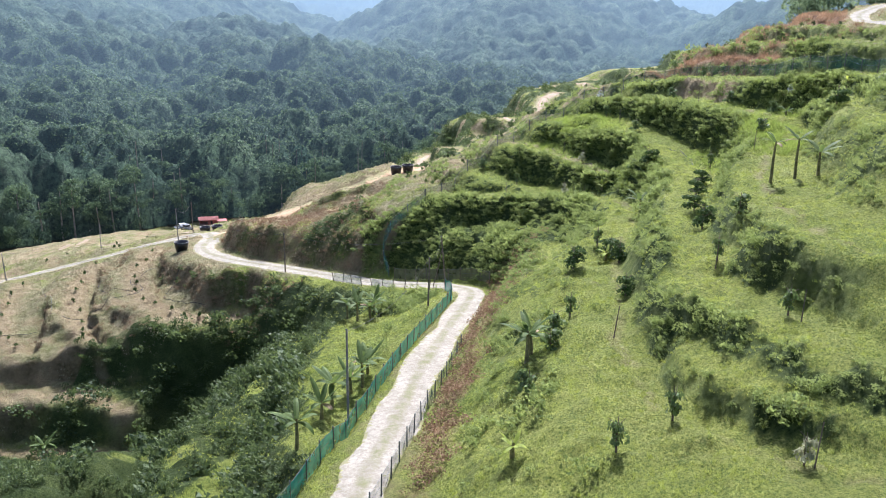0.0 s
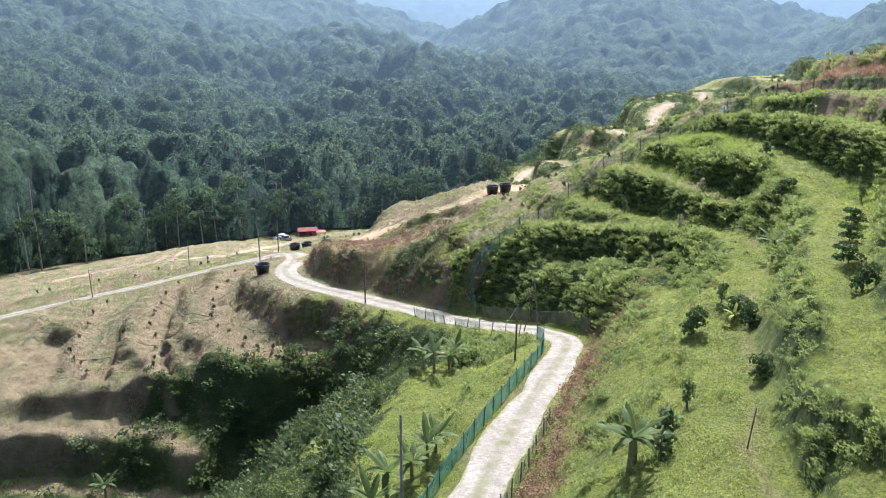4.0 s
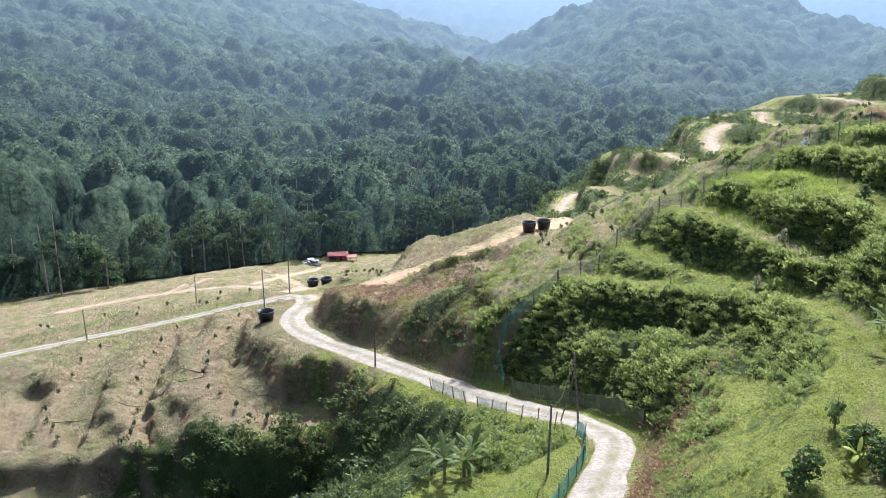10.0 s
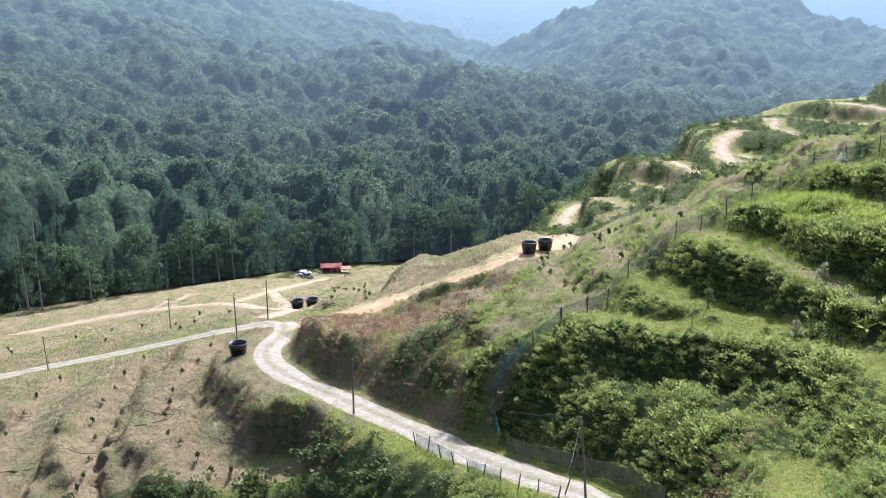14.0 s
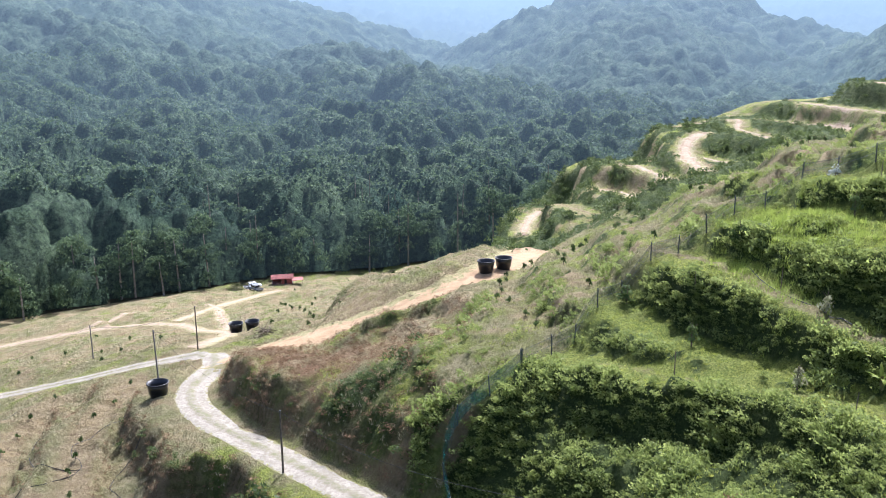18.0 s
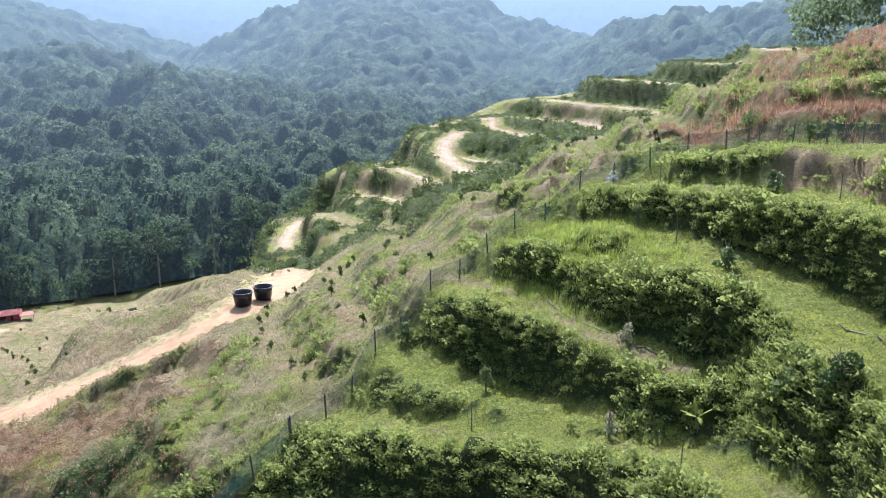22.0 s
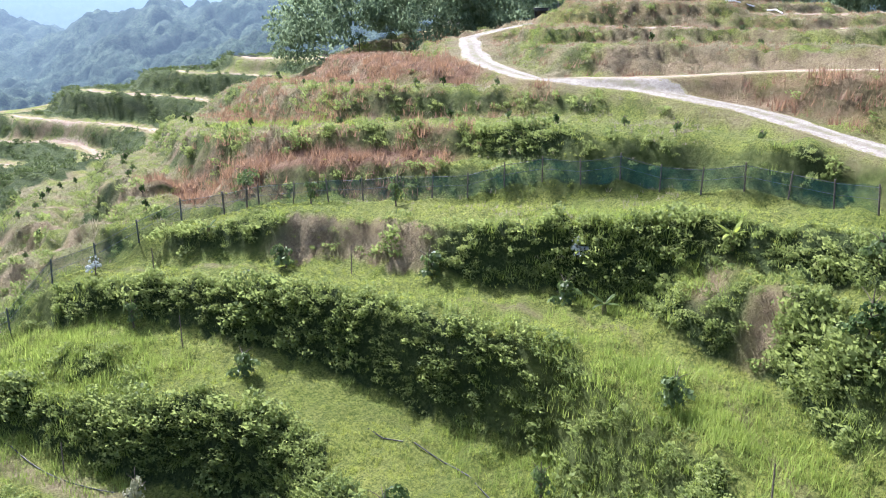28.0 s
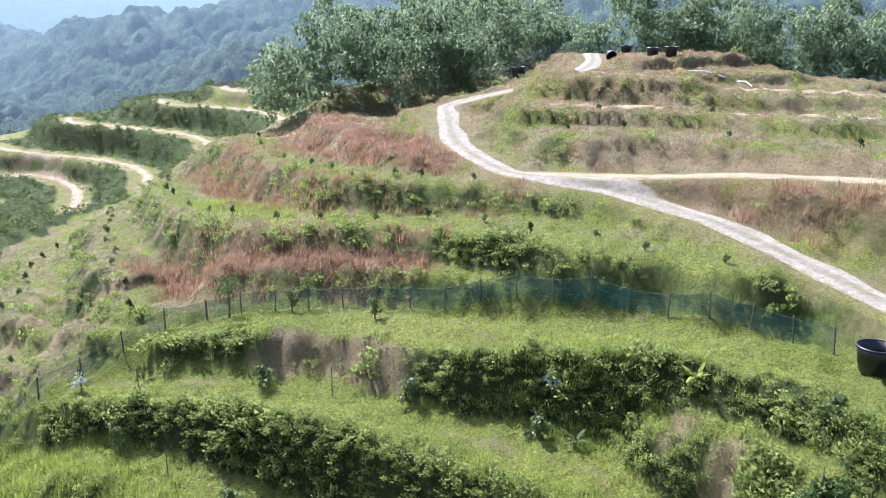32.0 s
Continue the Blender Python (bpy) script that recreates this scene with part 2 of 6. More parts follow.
def near_line(nodes, x, y):
    """Distance from a line in plan and the height of the line at its nearest place."""
    best, zz = np.full(x.shape, 1e9), np.zeros(x.shape)
    for (ax, ay, az), (bx, by, bz) in zip(nodes[:-1], nodes[1:]):
        dx, dy = bx - ax, by - ay
        t = np.clip(((x - ax) * dx + (y - ay) * dy) / (dx * dx + dy * dy), 0, 1)
        d = (x - ax - t * dx) ** 2 + (y - ay - t * dy) ** 2
        hit = d < best
        best = np.where(hit, d, best)
        zz = np.where(hit, az + t * (bz - az), zz)
    return np.sqrt(best), zz


def waves(x, y, size, seed, n=7):
    """Smooth wandering noise about -1 to 1, with features of about that size."""
    r = np.random.RandomState(seed)
    s = np.zeros(np.shape(x))
    for k in range(n):
        a, q, ph = r.uniform(0, 6.283), r.uniform(0.55, 1.7), r.uniform(0, 6.283)
        w = 6.283 / size * q
        bend = 0.8 * np.sin((x * math.sin(a) - y * math.cos(a)) * w * 0.63 + 2 * ph)
        s += np.sin((x * math.cos(a) + y * math.sin(a)) * w + ph + bend)
    return s / (0.75 * n ** 0.5 * 1.4)


def ridge(az, d, at, slope_near, slope_far, azs, elevs):
    """Ground of a wooded ridge whose tree tops show at these elevations (degrees) by azimuth."""
    e = np.interp(az, azs, elevs)
    return 4 + at * np.tan(np.radians(e)) - np.where(d < at, slope_near * (at - d), slope_far * (d - at))


def far_hills(x, y):
    """The wooded hills beyond the clearing, ridge behind ridge."""
    d = np.hypot(x, y)
    az = np.degrees(np.arctan2(x, np.maximum(y, 1e-6)))
    z0 = ridge(az, d, 620, 0.115, 0.10, (-60, -40, -28, -20, -15, -6, 0, 4, 9, 60), (1.5, 0.2, -0.6, -1.2, -1.5, -1.5, -1.8, -2.6, -4, -6))
    z1 = ridge(az, d, 1050, 0.19, 0.12, (-60, -32, -22, -14, -9, -4.5, 0, 6, 90), (6, 5.2, 4.6, 3.2, 1.8, 0.3, -1.0, -3, -4))
    z2 = ridge(az, d, 950, 0.20, 0.15, (-12, -3, 0, 2, 5, 8, 13, 18, 22, 25, 29, 90), (-4, -1.4, 0.0, 1.2, 2.4, 2.9, 2.6, 1.5, 0.8, 0.1, -1.5, -4))
    z3 = ridge(az, d, 760, 0.19, 0.14, (18, 22, 25, 29, 34, 40, 60, 110), (-4, -1.2, 0.4, 1.4, 1.8, 2.6, 4.5, 5.5))
    z4 = ridge(az, d, 2300, 0.16, 0.2, (-60, -20, -8, -3, 3, 10, 24, 40, 90), (5.5, 4.6, 4.0, 3.4, 3.0, 3.2, 3.2, 2.8, 3))
    z = np.maximum(-47 + 0.035 * np.maximum(d - 260, 0) * (d < 900), np.maximum(np.maximum(z0, z1), np.maximum(np.maximum(z2, z3), z4)))
    grow = np.clip((d - 230) / 200, 0, 1)
    return z + grow * (5 * waves(x, y, 190, 5) + 2.5 * waves(x, y, 75, 6))


def ground(x, y):
    """Height of the land at x, y (arrays)."""
    x, y = np.asarray(x, float), np.asarray(y, float)
    num, den = np.zeros(x.shape), np.zeros(x.shape)
    bx, by = x + 0.45 * waves(x, y, 13, 11), y + 0.45 * waves(x, y, 13, 12)
    sharp = 2.75 - 1.1 / (1 + np.exp(np.clip((x - 11) / 1.5, -30, 30))) / (1 + np.exp(np.clip((y - 34) / 4, -30, 30))) + 1.4 / (1 + np.exp(-np.clip((x - 62) / 3, -30, 30))) + 1.2 / (1 + np.exp(-np.clip((y - 130) / 6, -30, 30))) / (1 + np.exp(-np.clip((x - 8) / 3, -30, 30)))
    shoulder = 1 / (1 + np.exp(-np.clip((y - np.interp(x, FENCE_X, FENCE_Y)) / 2, -30, 30))) / (1 + np.exp(np.clip((y - 122) / 4, -30, 30)))
    sharp = sharp - 1.25 * shoulder * (x < 62) * (x > -20)
    sharp = sharp + 2.6 / (1 + np.exp(np.clip((x + 17) / 1.5, -30, 30))) / (1 + np.exp(-np.clip((y - 40) / 3, -30, 30))) / (1 + np.exp(np.clip((y - 92) / 3, -30, 30)))
    sharp = sharp - 0.8 / (1 + np.exp(-np.clip((x - 8.5) / 1.5, -30, 30))) / (1 + np.exp(np.clip((y - 24) / 3, -30, 30))) * (x < 45)
    rise = lambda v, w: 1 / (1 + np.exp(-np.clip(v / w, -30, 30)))
    sharp = sharp + 1.5 * np.maximum(rise(0.75 * x + y - 61, 1.5), rise(x - 25, 1.5)) * rise(y - 33, 3) * (1 - shoulder) * rise(64 - x, 2) + 1.4 * rise(x - 38, 2) * shoulder * rise(62 - x, 2) * rise(60 + 0.6 * (x - 38) - y, 3)
    sharp = sharp - 1.6 * rise(x - 66, 3) * rise(118 - y, 4) + 1.6 * rise(y - 128, 5) * rise(x - 8, 3)
    sharp = sharp + 0.8 * np.exp(-(near_line(B1U, x, y)[0] / 2.6) ** 2)
    nearest = np.full(x.shape, 1e9)
    for half, nodes in LINES:
        d, z = near_line(nodes, bx, by)
        nearest = np.minimum(nearest, d)
        w = 1 / (np.maximum(d - half, 0) + 0.35) ** sharp
        num += w * z
        den += w
    z = num / den
    out = np.clip((nearest - 22) / 45, 0, 1)
    out = out * out * (3 - 2 * out)
    far = far_hills(x, y)
    behind = np.clip((40 - y) / 60, 0, 1)
    far = far * (1 - behind) + np.minimum(z, 30) * behind
    return z * (1 - out) + far * out

# short earth steps cut into the slopes: height, places
SCARPS = [
    (0.75, ((12.2, -0.5), (11.1, -4.9), (11.6, -8.7), (13.1, -11.1), (14.7, -13.1), (16.6, -14.6), (22, -17))),
    (0.70, ((18.0, 3.5), (18.5, 1.4), (19.1, -1.4), (19.5, -5.4), (20.1, -8.6), (23, -13))),
    (1.00, ((-6.4, 67.1), (-4.4, 62.0), (-2.6, 57.8))),
    (0.90, ((15.5, 80), (13.6, 72.7), (12.7, 66.0))),
    (1.10, ((30.8, 85.0), (32.0, 81.5), (32.0, 73.7))),
    (0.90, ((43.2, 36.6), (41.5, 35.2), (39.9, 33.0), (39.2, 30.0))),
    (1.20, ((29.3, 81.1), (29.6, 74.8), (30.2, 69.2))),
    (0.80, ((35.9, 82.2), (36.3, 77.6), (39.4, 77.2))),
    (0.80, ((34.3, 70.9), (34.6, 67.3), (36.3, 65.2))),
    (1.00, ((-58.2, 71.2), (-54.5, 70.4), (-54.5, 74.1))),
    (1.90, ((-43.0, 80.0), (-41.7, 75.0), (-40.7, 68.5), (-38.6, 61.1), (-35.3, 55.0))),
    (1.60, ((-46.5, 68), (-45.1, 64.3), (-44.8, 59.1), (-43.7, 55.5))),
    (1.60, ((-34.0, 76), (-33.2, 70.6), (-30.3, 62.0), (-26.9, 57.9), (-22.0, 55.7))),
    (1.50, ((-74.5, 157.9), (-67.0, 149.6), (-56.0, 145.1), (-52.3, 151.7))),
    (1.30, ((-65.5, 198.0), (-58.2, 190.5), (-55.4, 197.1))),
    (1.10, ((-10.3, 76.6), (-7.1, 76.1), (-4.3, 78.1))),
    (0.80, ((20.2, 80.8), (22.9, 77.1), (23.7, 72.9))),
    (0.70, ((6.0, 70.1), (6.0, 65.4), (6.4, 63.0))),
]


def scarps(x, y, z):
    """Cut the steps into the land, each easing out over a few metres to both sides."""
    for h, nodes in SCARPS:
        n = np.array([(a, b, 0) for a, b in nodes], float)
        x0, y0 = n[:, 0].min() - 7, n[:, 1].min() - 7
        x1, y1 = n[:, 0].max() + 7, n[:, 1].max() + 7
        box = (x > x0) & (x < x1) & (y > y0) & (y < y1)
        px, py = x[box] + 0.3 * waves(x[box], y[box], 2.5, 75), y[box] + 0.3 * waves(x[box], y[box], 2.5, 76)
        best, side, along = np.full(px.shape, 1e9), np.zeros(px.shape), np.zeros(px.shape)
        for k in range(len(n) - 1):
            dx, dy = n[k + 1, :2] - n[k, :2]
            t = ((px - n[k, 0]) * dx + (py - n[k, 1]) * dy) / (dx * dx + dy * dy)
            tc = np.clip(t, 0, 1)
            ox, oy = px - n[k, 0] - tc * dx, py - n[k, 1] - tc * dy
            d = np.hypot(ox, oy)
            hit = d < best
            best, side = np.where(hit, d, best), np.where(hit, np.sign(dx * oy - dy * ox), side)
            over = np.where(k == 0, np.maximum(-t, 0), 0) + np.where(k == len(n) - 2, np.maximum(t - 1, 0), 0)
            along = np.where(hit, over * math.hypot(dx, dy), along)
        c = n[len(n) // 2, :2]
        g = n[len(n) // 2, :2] - n[len(n) // 2 - 1, :2]
        left = c + np.array((-g[1], g[0])) / np.linalg.norm(g) * 2
        right = 2 * c - left
        hl, hr = ground(np.array([left[0], right[0]]), np.array([left[1], right[1]]))
        sd = best * side * (1 if hl > hr else -1)
        z[box] += h * np.exp(-(along / 1.2) ** 2) * 0.5 * (np.tanh(sd / 0.2) - np.tanh(sd / 2.2)) * np.exp(-(sd / 5) ** 4)
    return z


# ---- materials ----
def material(name, rough=0.9, spec=0.3):
    m = bpy.data.materials.new(name)
    m.use_nodes = True
    b = m.node_tree.nodes["Principled BSDF"]
    b.inputs["Roughness"].default_value = rough
    b.inputs["Specular IOR Level"].default_value = spec
    return m, m.node_tree, b


def node(nt, kind, **inputs):
    n = nt.nodes.new(kind)
    for k, v in inputs.items():
        n.inputs[k.replace("_", " ")].default_value = v
    return n


def noise_fac(nt, scale, detail=4.0, rough=0.6, lo=0.35, hi=0.65, stretch=None):
    """A noise in object space, cut to 0..1 between lo and hi."""
    co = nt.nodes.new("ShaderNodeTexCoord")
    src = co.outputs["Object"]
    if stretch:
        mp = nt.nodes.new("ShaderNodeMapping")
        mp.inputs["Scale"].default_value = stretch
        nt.links.new(src, mp.inputs["Vector"])
        src = mp.outputs["Vector"]
    n = node(nt, "ShaderNodeTexNoise", Scale=scale, Detail=detail, Roughness=rough)
    nt.links.new(src, n.inputs["Vector"])
    r = node(nt, "ShaderNodeMapRange", From_Min=lo, From_Max=hi)
    nt.links.new(n.outputs["Fac"], r.inputs["Value"])
    return r.outputs["Result"]


def blend(nt, fac, a, b, mode="MIX"):
    """Mix two colours (sockets or tuples) by fac (socket or number)."""
    m = nt.nodes.new("ShaderNodeMix")
    m.data_type, m.blend_type = "RGBA", mode
    for s, v in ((m.inputs[0], fac), (m.inputs[6], a), (m.inputs[7], b)):
        if isinstance(v, bpy.types.NodeSocket):
            nt.links.new(v, s)
        else:
            s.default_value = (*v, 1) if isinstance(v, tuple) else v
    return m.outputs[2]


def arith(nt, op, a, b=0.0):
    m = nt.nodes.new("ShaderNodeMath")
    m.operation = op
    for s, v in zip(m.inputs, (a, b)):
        if isinstance(v, bpy.types.NodeSocket):
            nt.links.new(v, s)
        else:
            s.default_value = v
    return m.outputs[0]


def bump(nt, b, fac, strength, dist):
    n = node(nt, "ShaderNodeBump", Strength=strength, Distance=dist)
    nt.links.new(fac, n.inputs["Height"])
    nt.links.new(n.outputs[0], b.inputs["Normal"])


def attribute(nt, name, out="Fac"):
    a = nt.nodes.new("ShaderNodeAttribute")
    a.attribute_name = name
    return a.outputs[out]


def plain(name, col, rough=0.7, spec=0.4, scale=3.0, vary=0.35, bumps=0.0, metal=0.0):
    """A surface of one colour with grain and stains at two scales."""
    m, nt, b = material(name, rough, spec)
    dark, light = tuple(c * (1 - vary) for c in col), tuple(min(1, c * (1 + vary)) for c in col)
    c = blend(nt, noise_fac(nt, scale, 3), dark, light)
    c = blend(nt, arith(nt, "MULTIPLY", noise_fac(nt, scale * 7, 5), 0.4), c, dark)
    nt.links.new(c, b.inputs["Base Color"])
    b.inputs["Metallic"].default_value = metal
    if bumps:
        bump(nt, b, noise_fac(nt, scale * 9, 4, 0.7, 0.2, 0.8), 0.6, bumps)
    return m


# land: lush grass, straw, bare soil and red weeds, by where they grow
LAND, nt, b = material("land", 0.95, 0.15)
dry, soil, red, shaded_litter = attribute(nt, "dry"), attribute(nt, "soil"), attribute(nt, "red"), attribute(nt, "shaded_litter")
big, mid, fine = noise_fac(nt, 0.11, 4), noise_fac(nt, 0.7, 5), noise_fac(nt, 8.0, 6, 0.8, 0.42, 0.62)
lush = blend(nt, big, (0.255, 0.315, 0.05), (0.41, 0.44, 0.095))
lush = blend(nt, arith(nt, "MULTIPLY", mid, 0.4), lush, (0.27, 0.26, 0.10))
lush = blend(nt, arith(nt, "MULTIPLY", noise_fac(nt, 2.2, 6, 0.75, 0.45, 0.62), 0.4), lush, (0.08, 0.125, 0.018))
lush = blend(nt, arith(nt, "MULTIPLY", fine, 0.85), lush, (0.05, 0.09, 0.012))
straw = blend(nt, mid, (0.265, 0.24, 0.125), (0.42, 0.36, 0.215))
straw = blend(nt, arith(nt, "MULTIPLY", noise_fac(nt, 0.28, 5, 0.65, 0.42, 0.62), 0.65), straw, (0.19, 0.215, 0.06))
straw = blend(nt, arith(nt, "MULTIPLY", noise_fac(nt, 1.7, 6, 0.78, 0.46, 0.6), 0.5), straw, (0.11, 0.112, 0.04))
straw = blend(nt, arith(nt, "MULTIPLY", fine, 0.55), straw, (0.10, 0.10, 0.04))
earth = blend(nt, mid, (0.325, 0.26, 0.135), (0.455, 0.38, 0.22))
earth = blend(nt, arith(nt, "MULTIPLY", noise_fac(nt, 1.4, 7, 0.78, 0.46, 0.62), 0.6), earth, (0.15, 0.10, 0.058))
earth = blend(nt, arith(nt, "MULTIPLY", fine, 0.5), earth, (0.15, 0.10, 0.06))
weed = blend(nt, mid, (0.24, 0.135, 0.085), (0.36, 0.235, 0.135))
weed = blend(nt, arith(nt, "MULTIPLY", fine, 0.6), weed, (0.13, 0.085, 0.045))
patch = arith(nt, "SUBTRACT", noise_fac(nt, 0.35, 5, 0.65, 0.25, 0.75), 0.5)


def ragged(nt, fac):
    """A border that breaks into patches."""
    return arith(nt, "MINIMUM", arith(nt, "MAXIMUM", arith(nt, "ADD", arith(nt, "MULTIPLY", arith(nt, "SUBTRACT", fac, 0.5), 1.7), arith(nt, "ADD", 0.5, arith(nt, "MULTIPLY", patch, 0.9))), 0.0), 1.0)


c = blend(nt, ragged(nt, dry), lush, straw)
c = blend(nt, ragged(nt, red), c, weed)
geo = nt.nodes.new("ShaderNodeNewGeometry")
sep = nt.nodes.new("ShaderNodeSeparateXYZ")
nt.links.new(geo.outputs["Normal"], sep.inputs[0])
steep = node(nt, "ShaderNodeMapRange", From_Min=0.78, From_Max=0.62)
nt.links.new(sep.outputs["Z"], steep.inputs["Value"])
coarse = noise_fac(nt, 2.0, 7, 0.78, 0.4, 0.6)
bankcol = blend(nt, ragged(nt, dry), blend(nt, coarse, (0.06, 0.09, 0.022), (0.19, 0.225, 0.065)), blend(nt, coarse, (0.075, 0.06, 0.03), (0.23, 0.17, 0.095)))
c = blend(nt, arith(nt, "MULTIPLY", steep.outputs["Result"], 0.8), c, bankcol)
# weed ground, its colour darkened for the shade among the plants
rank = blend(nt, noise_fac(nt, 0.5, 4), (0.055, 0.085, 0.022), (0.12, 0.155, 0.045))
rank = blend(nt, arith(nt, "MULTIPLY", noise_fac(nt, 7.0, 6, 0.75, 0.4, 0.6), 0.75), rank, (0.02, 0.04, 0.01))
c = blend(nt, ragged(nt, soil), c, earth)
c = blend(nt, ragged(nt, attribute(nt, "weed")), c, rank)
# forest floor: leaf cover, its colour darkened for shade under the trees
c = blend(nt, shaded_litter, c, blend(nt, fine, (0.022, 0.028, 0.014), (0.05, 0.045, 0.025)))
nt.links.new(c, b.inputs["Base Color"])
bump(nt, b, noise_fac(nt, 2.6, 8, 0.8, 0.2, 0.8), 1.0, 0.65)

# gravel of the tracks, with paler wheel ruts
GRAVEL, nt, b = material("gravel", 0.95, 0.2)
mid, fine = noise_fac(nt, 0.8, 5, 0.65), noise_fac(nt, 9.0, 5, 0.7)
c = blend(nt, mid, (0.25, 0.228, 0.182), (0.37, 0.343, 0.285))
c = blend(nt, arith(nt, "MULTIPLY", noise_fac(nt, 3.0, 7, 0.82, 0.45, 0.58), 0.65), c, (0.145, 0.125, 0.09))
c = blend(nt, arith(nt, "MULTIPLY", fine, 0.5), c, (0.17, 0.15, 0.115))
edge = attribute(nt, "edge")
crest = node(nt, "ShaderNodeMapRange", From_Min=0.36, From_Max=0.12)
nt.links.new(edge, crest.inputs["Value"])
tuftline = arith(nt, "MULTIPLY", crest.outputs["Result"], noise_fac(nt, 1.1, 6, 0.75, 0.42, 0.6))
c = blend(nt, arith(nt, "MULTIPLY", crest.outputs["Result"], 0.45), c, (0.17, 0.15, 0.11))
c = blend(nt, arith(nt, "MULTIPLY", tuftline, 0.75), c, (0.13, 0.13, 0.05))
rag = noise_fac(nt, 1.3, 6, 0.7, 0.25, 0.75)
e = arith(nt, "GREATER_THAN", arith(nt, "ADD", edge, arith(nt, "MULTIPLY", rag, 0.7)), 1.22)
c = blend(nt, arith(nt, "MULTIPLY", e, 0.85), c, blend(nt, fine, (0.13, 0.15, 0.045), (0.24, 0.20, 0.10)))
nt.links.new(c, b.inputs["Base Color"])
bump(nt, b, noise_fac(nt, 14.0, 5, 0.7, 0.2, 0.8), 0.8, 0.06)

def sandy(name, dark, light):
    """Bare earth of a track, with ruts and a ragged verge."""
    m, nt, b = material(name, 0.95, 0.2)
    c = blend(nt, noise_fac(nt, 0.6, 5, 0.65), dark, light)
    c = blend(nt, arith(nt, "MULTIPLY", noise_fac(nt, 7.0, 5, 0.7), 0.5), c, (0.22, 0.15, 0.09))
    edge = attribute(nt, "edge")
    rut = node(nt, "ShaderNodeMapRange", From_Min=0.15, From_Max=0.04)
    nt.links.new(arith(nt, "ABSOLUTE", arith(nt, "SUBTRACT", edge, 0.42)), rut.inputs["Value"])
    c = blend(nt, arith(nt, "MULTIPLY", arith(nt, "MULTIPLY", rut.outputs["Result"], noise_fac(nt, 0.7, 5, 0.7, 0.4, 0.6)), 0.55), c, (0.17, 0.105, 0.055))
    rag = noise_fac(nt, 1.0, 6, 0.7, 0.25, 0.75)
    e = arith(nt, "GREATER_THAN", arith(nt, "ADD", edge, arith(nt, "MULTIPLY", rag, 1.1)), 1.15)
    c = blend(nt, arith(nt, "MULTIPLY", e, 0.85), c, blend(nt, noise_fac(nt, 2.5, 6, 0.75, 0.42, 0.6), (0.12, 0.13, 0.045), (0.26, 0.23, 0.12)))
    nt.links.new(c, b.inputs["Base Color"])
    bump(nt, b, noise_fac(nt, 8.0, 5, 0.7, 0.2, 0.8), 0.8, 0.08)
    return m


SAND = sandy("sandy earth", (0.26, 0.20, 0.135), (0.34, 0.28, 0.205))
ORANGE = sandy("orange earth", (0.29, 0.195, 0.105), (0.39, 0.285, 0.17))


def leafy(name, dark, light, rough=0.5, spec=0.35, through=0.3):
    """Leaves: each tuft a tone of its own, letting some light through."""
    m, nt, b = material(name, rough, spec)
    geo = nt.nodes.new("ShaderNodeNewGeometry")
    tone = attribute(nt, "tone")
    c = blend(nt, tone, dark, light)
    own = blend(nt, geo.outputs["Random Per Island"], tuple(v * 0.5 for v in dark), tuple(v * 1.25 for v in light))
    c = blend(nt, 0.45, c, own)
    c = blend(nt, arith(nt, "MULTIPLY", noise_fac(nt, 0.9, 4), 0.4), c, tuple(v * 0.6 for v in dark))
    nt.links.new(c, b.inputs["Base Color"])
    t = nt.nodes.new("ShaderNodeBsdfTranslucent")
    nt.links.new(blend(nt, 0.5, c, tuple(min(1, v * 1.6) for v in light)), t.inputs["Color"])
    mx = nt.nodes.new("ShaderNodeMixShader")
    mx.inputs[0].default_value = through
    nt.links.new(b.outputs[0], mx.inputs[1])
    nt.links.new(t.outputs[0], mx.inputs[2])
    nt.links.new(mx.outputs[0], nt.nodes["Material Output"].inputs["Surface"])
    return m


FOREST = leafy("forest leaves", (0.05, 0.095, 0.055), (0.21, 0.27, 0.15), 0.9, 0.06, 0.45)
BUSHY = leafy("weed leaves", (0.068, 0.112, 0.03), (0.27, 0.32, 0.095), 0.6, 0.15, 0.45)
GRASSY = leafy("grass blades", (0.245, 0.315, 0.045), (0.43, 0.47, 0.095), 0.6, 0.2, 0.34)
STRAWY = leafy("dry grass blades", (0.20, 0.215, 0.10), (0.41, 0.355, 0.22), 0.7, 0.15, 0.25)
REDDY = leafy("red grass", (0.22, 0.12, 0.075), (0.40, 0.26, 0.145), 0.7, 0.2, 0.25)
BARK = plain("bark", (0.22, 0.20, 0.17), 0.9, 0.2, 2.0, 0.4, 0.02)

# ---- the land, one sheet to the horizon ----
def steps(*runs):
    """Coordinates from runs of (end, spacing)."""
    v = [runs[0][0]]
    for end, s in runs[1:]:
        n = max(1, round((end - v[-1]) / s))
        v += list(np.linspace(v[-1], end, n + 1)[1:])
    return np.array(v)


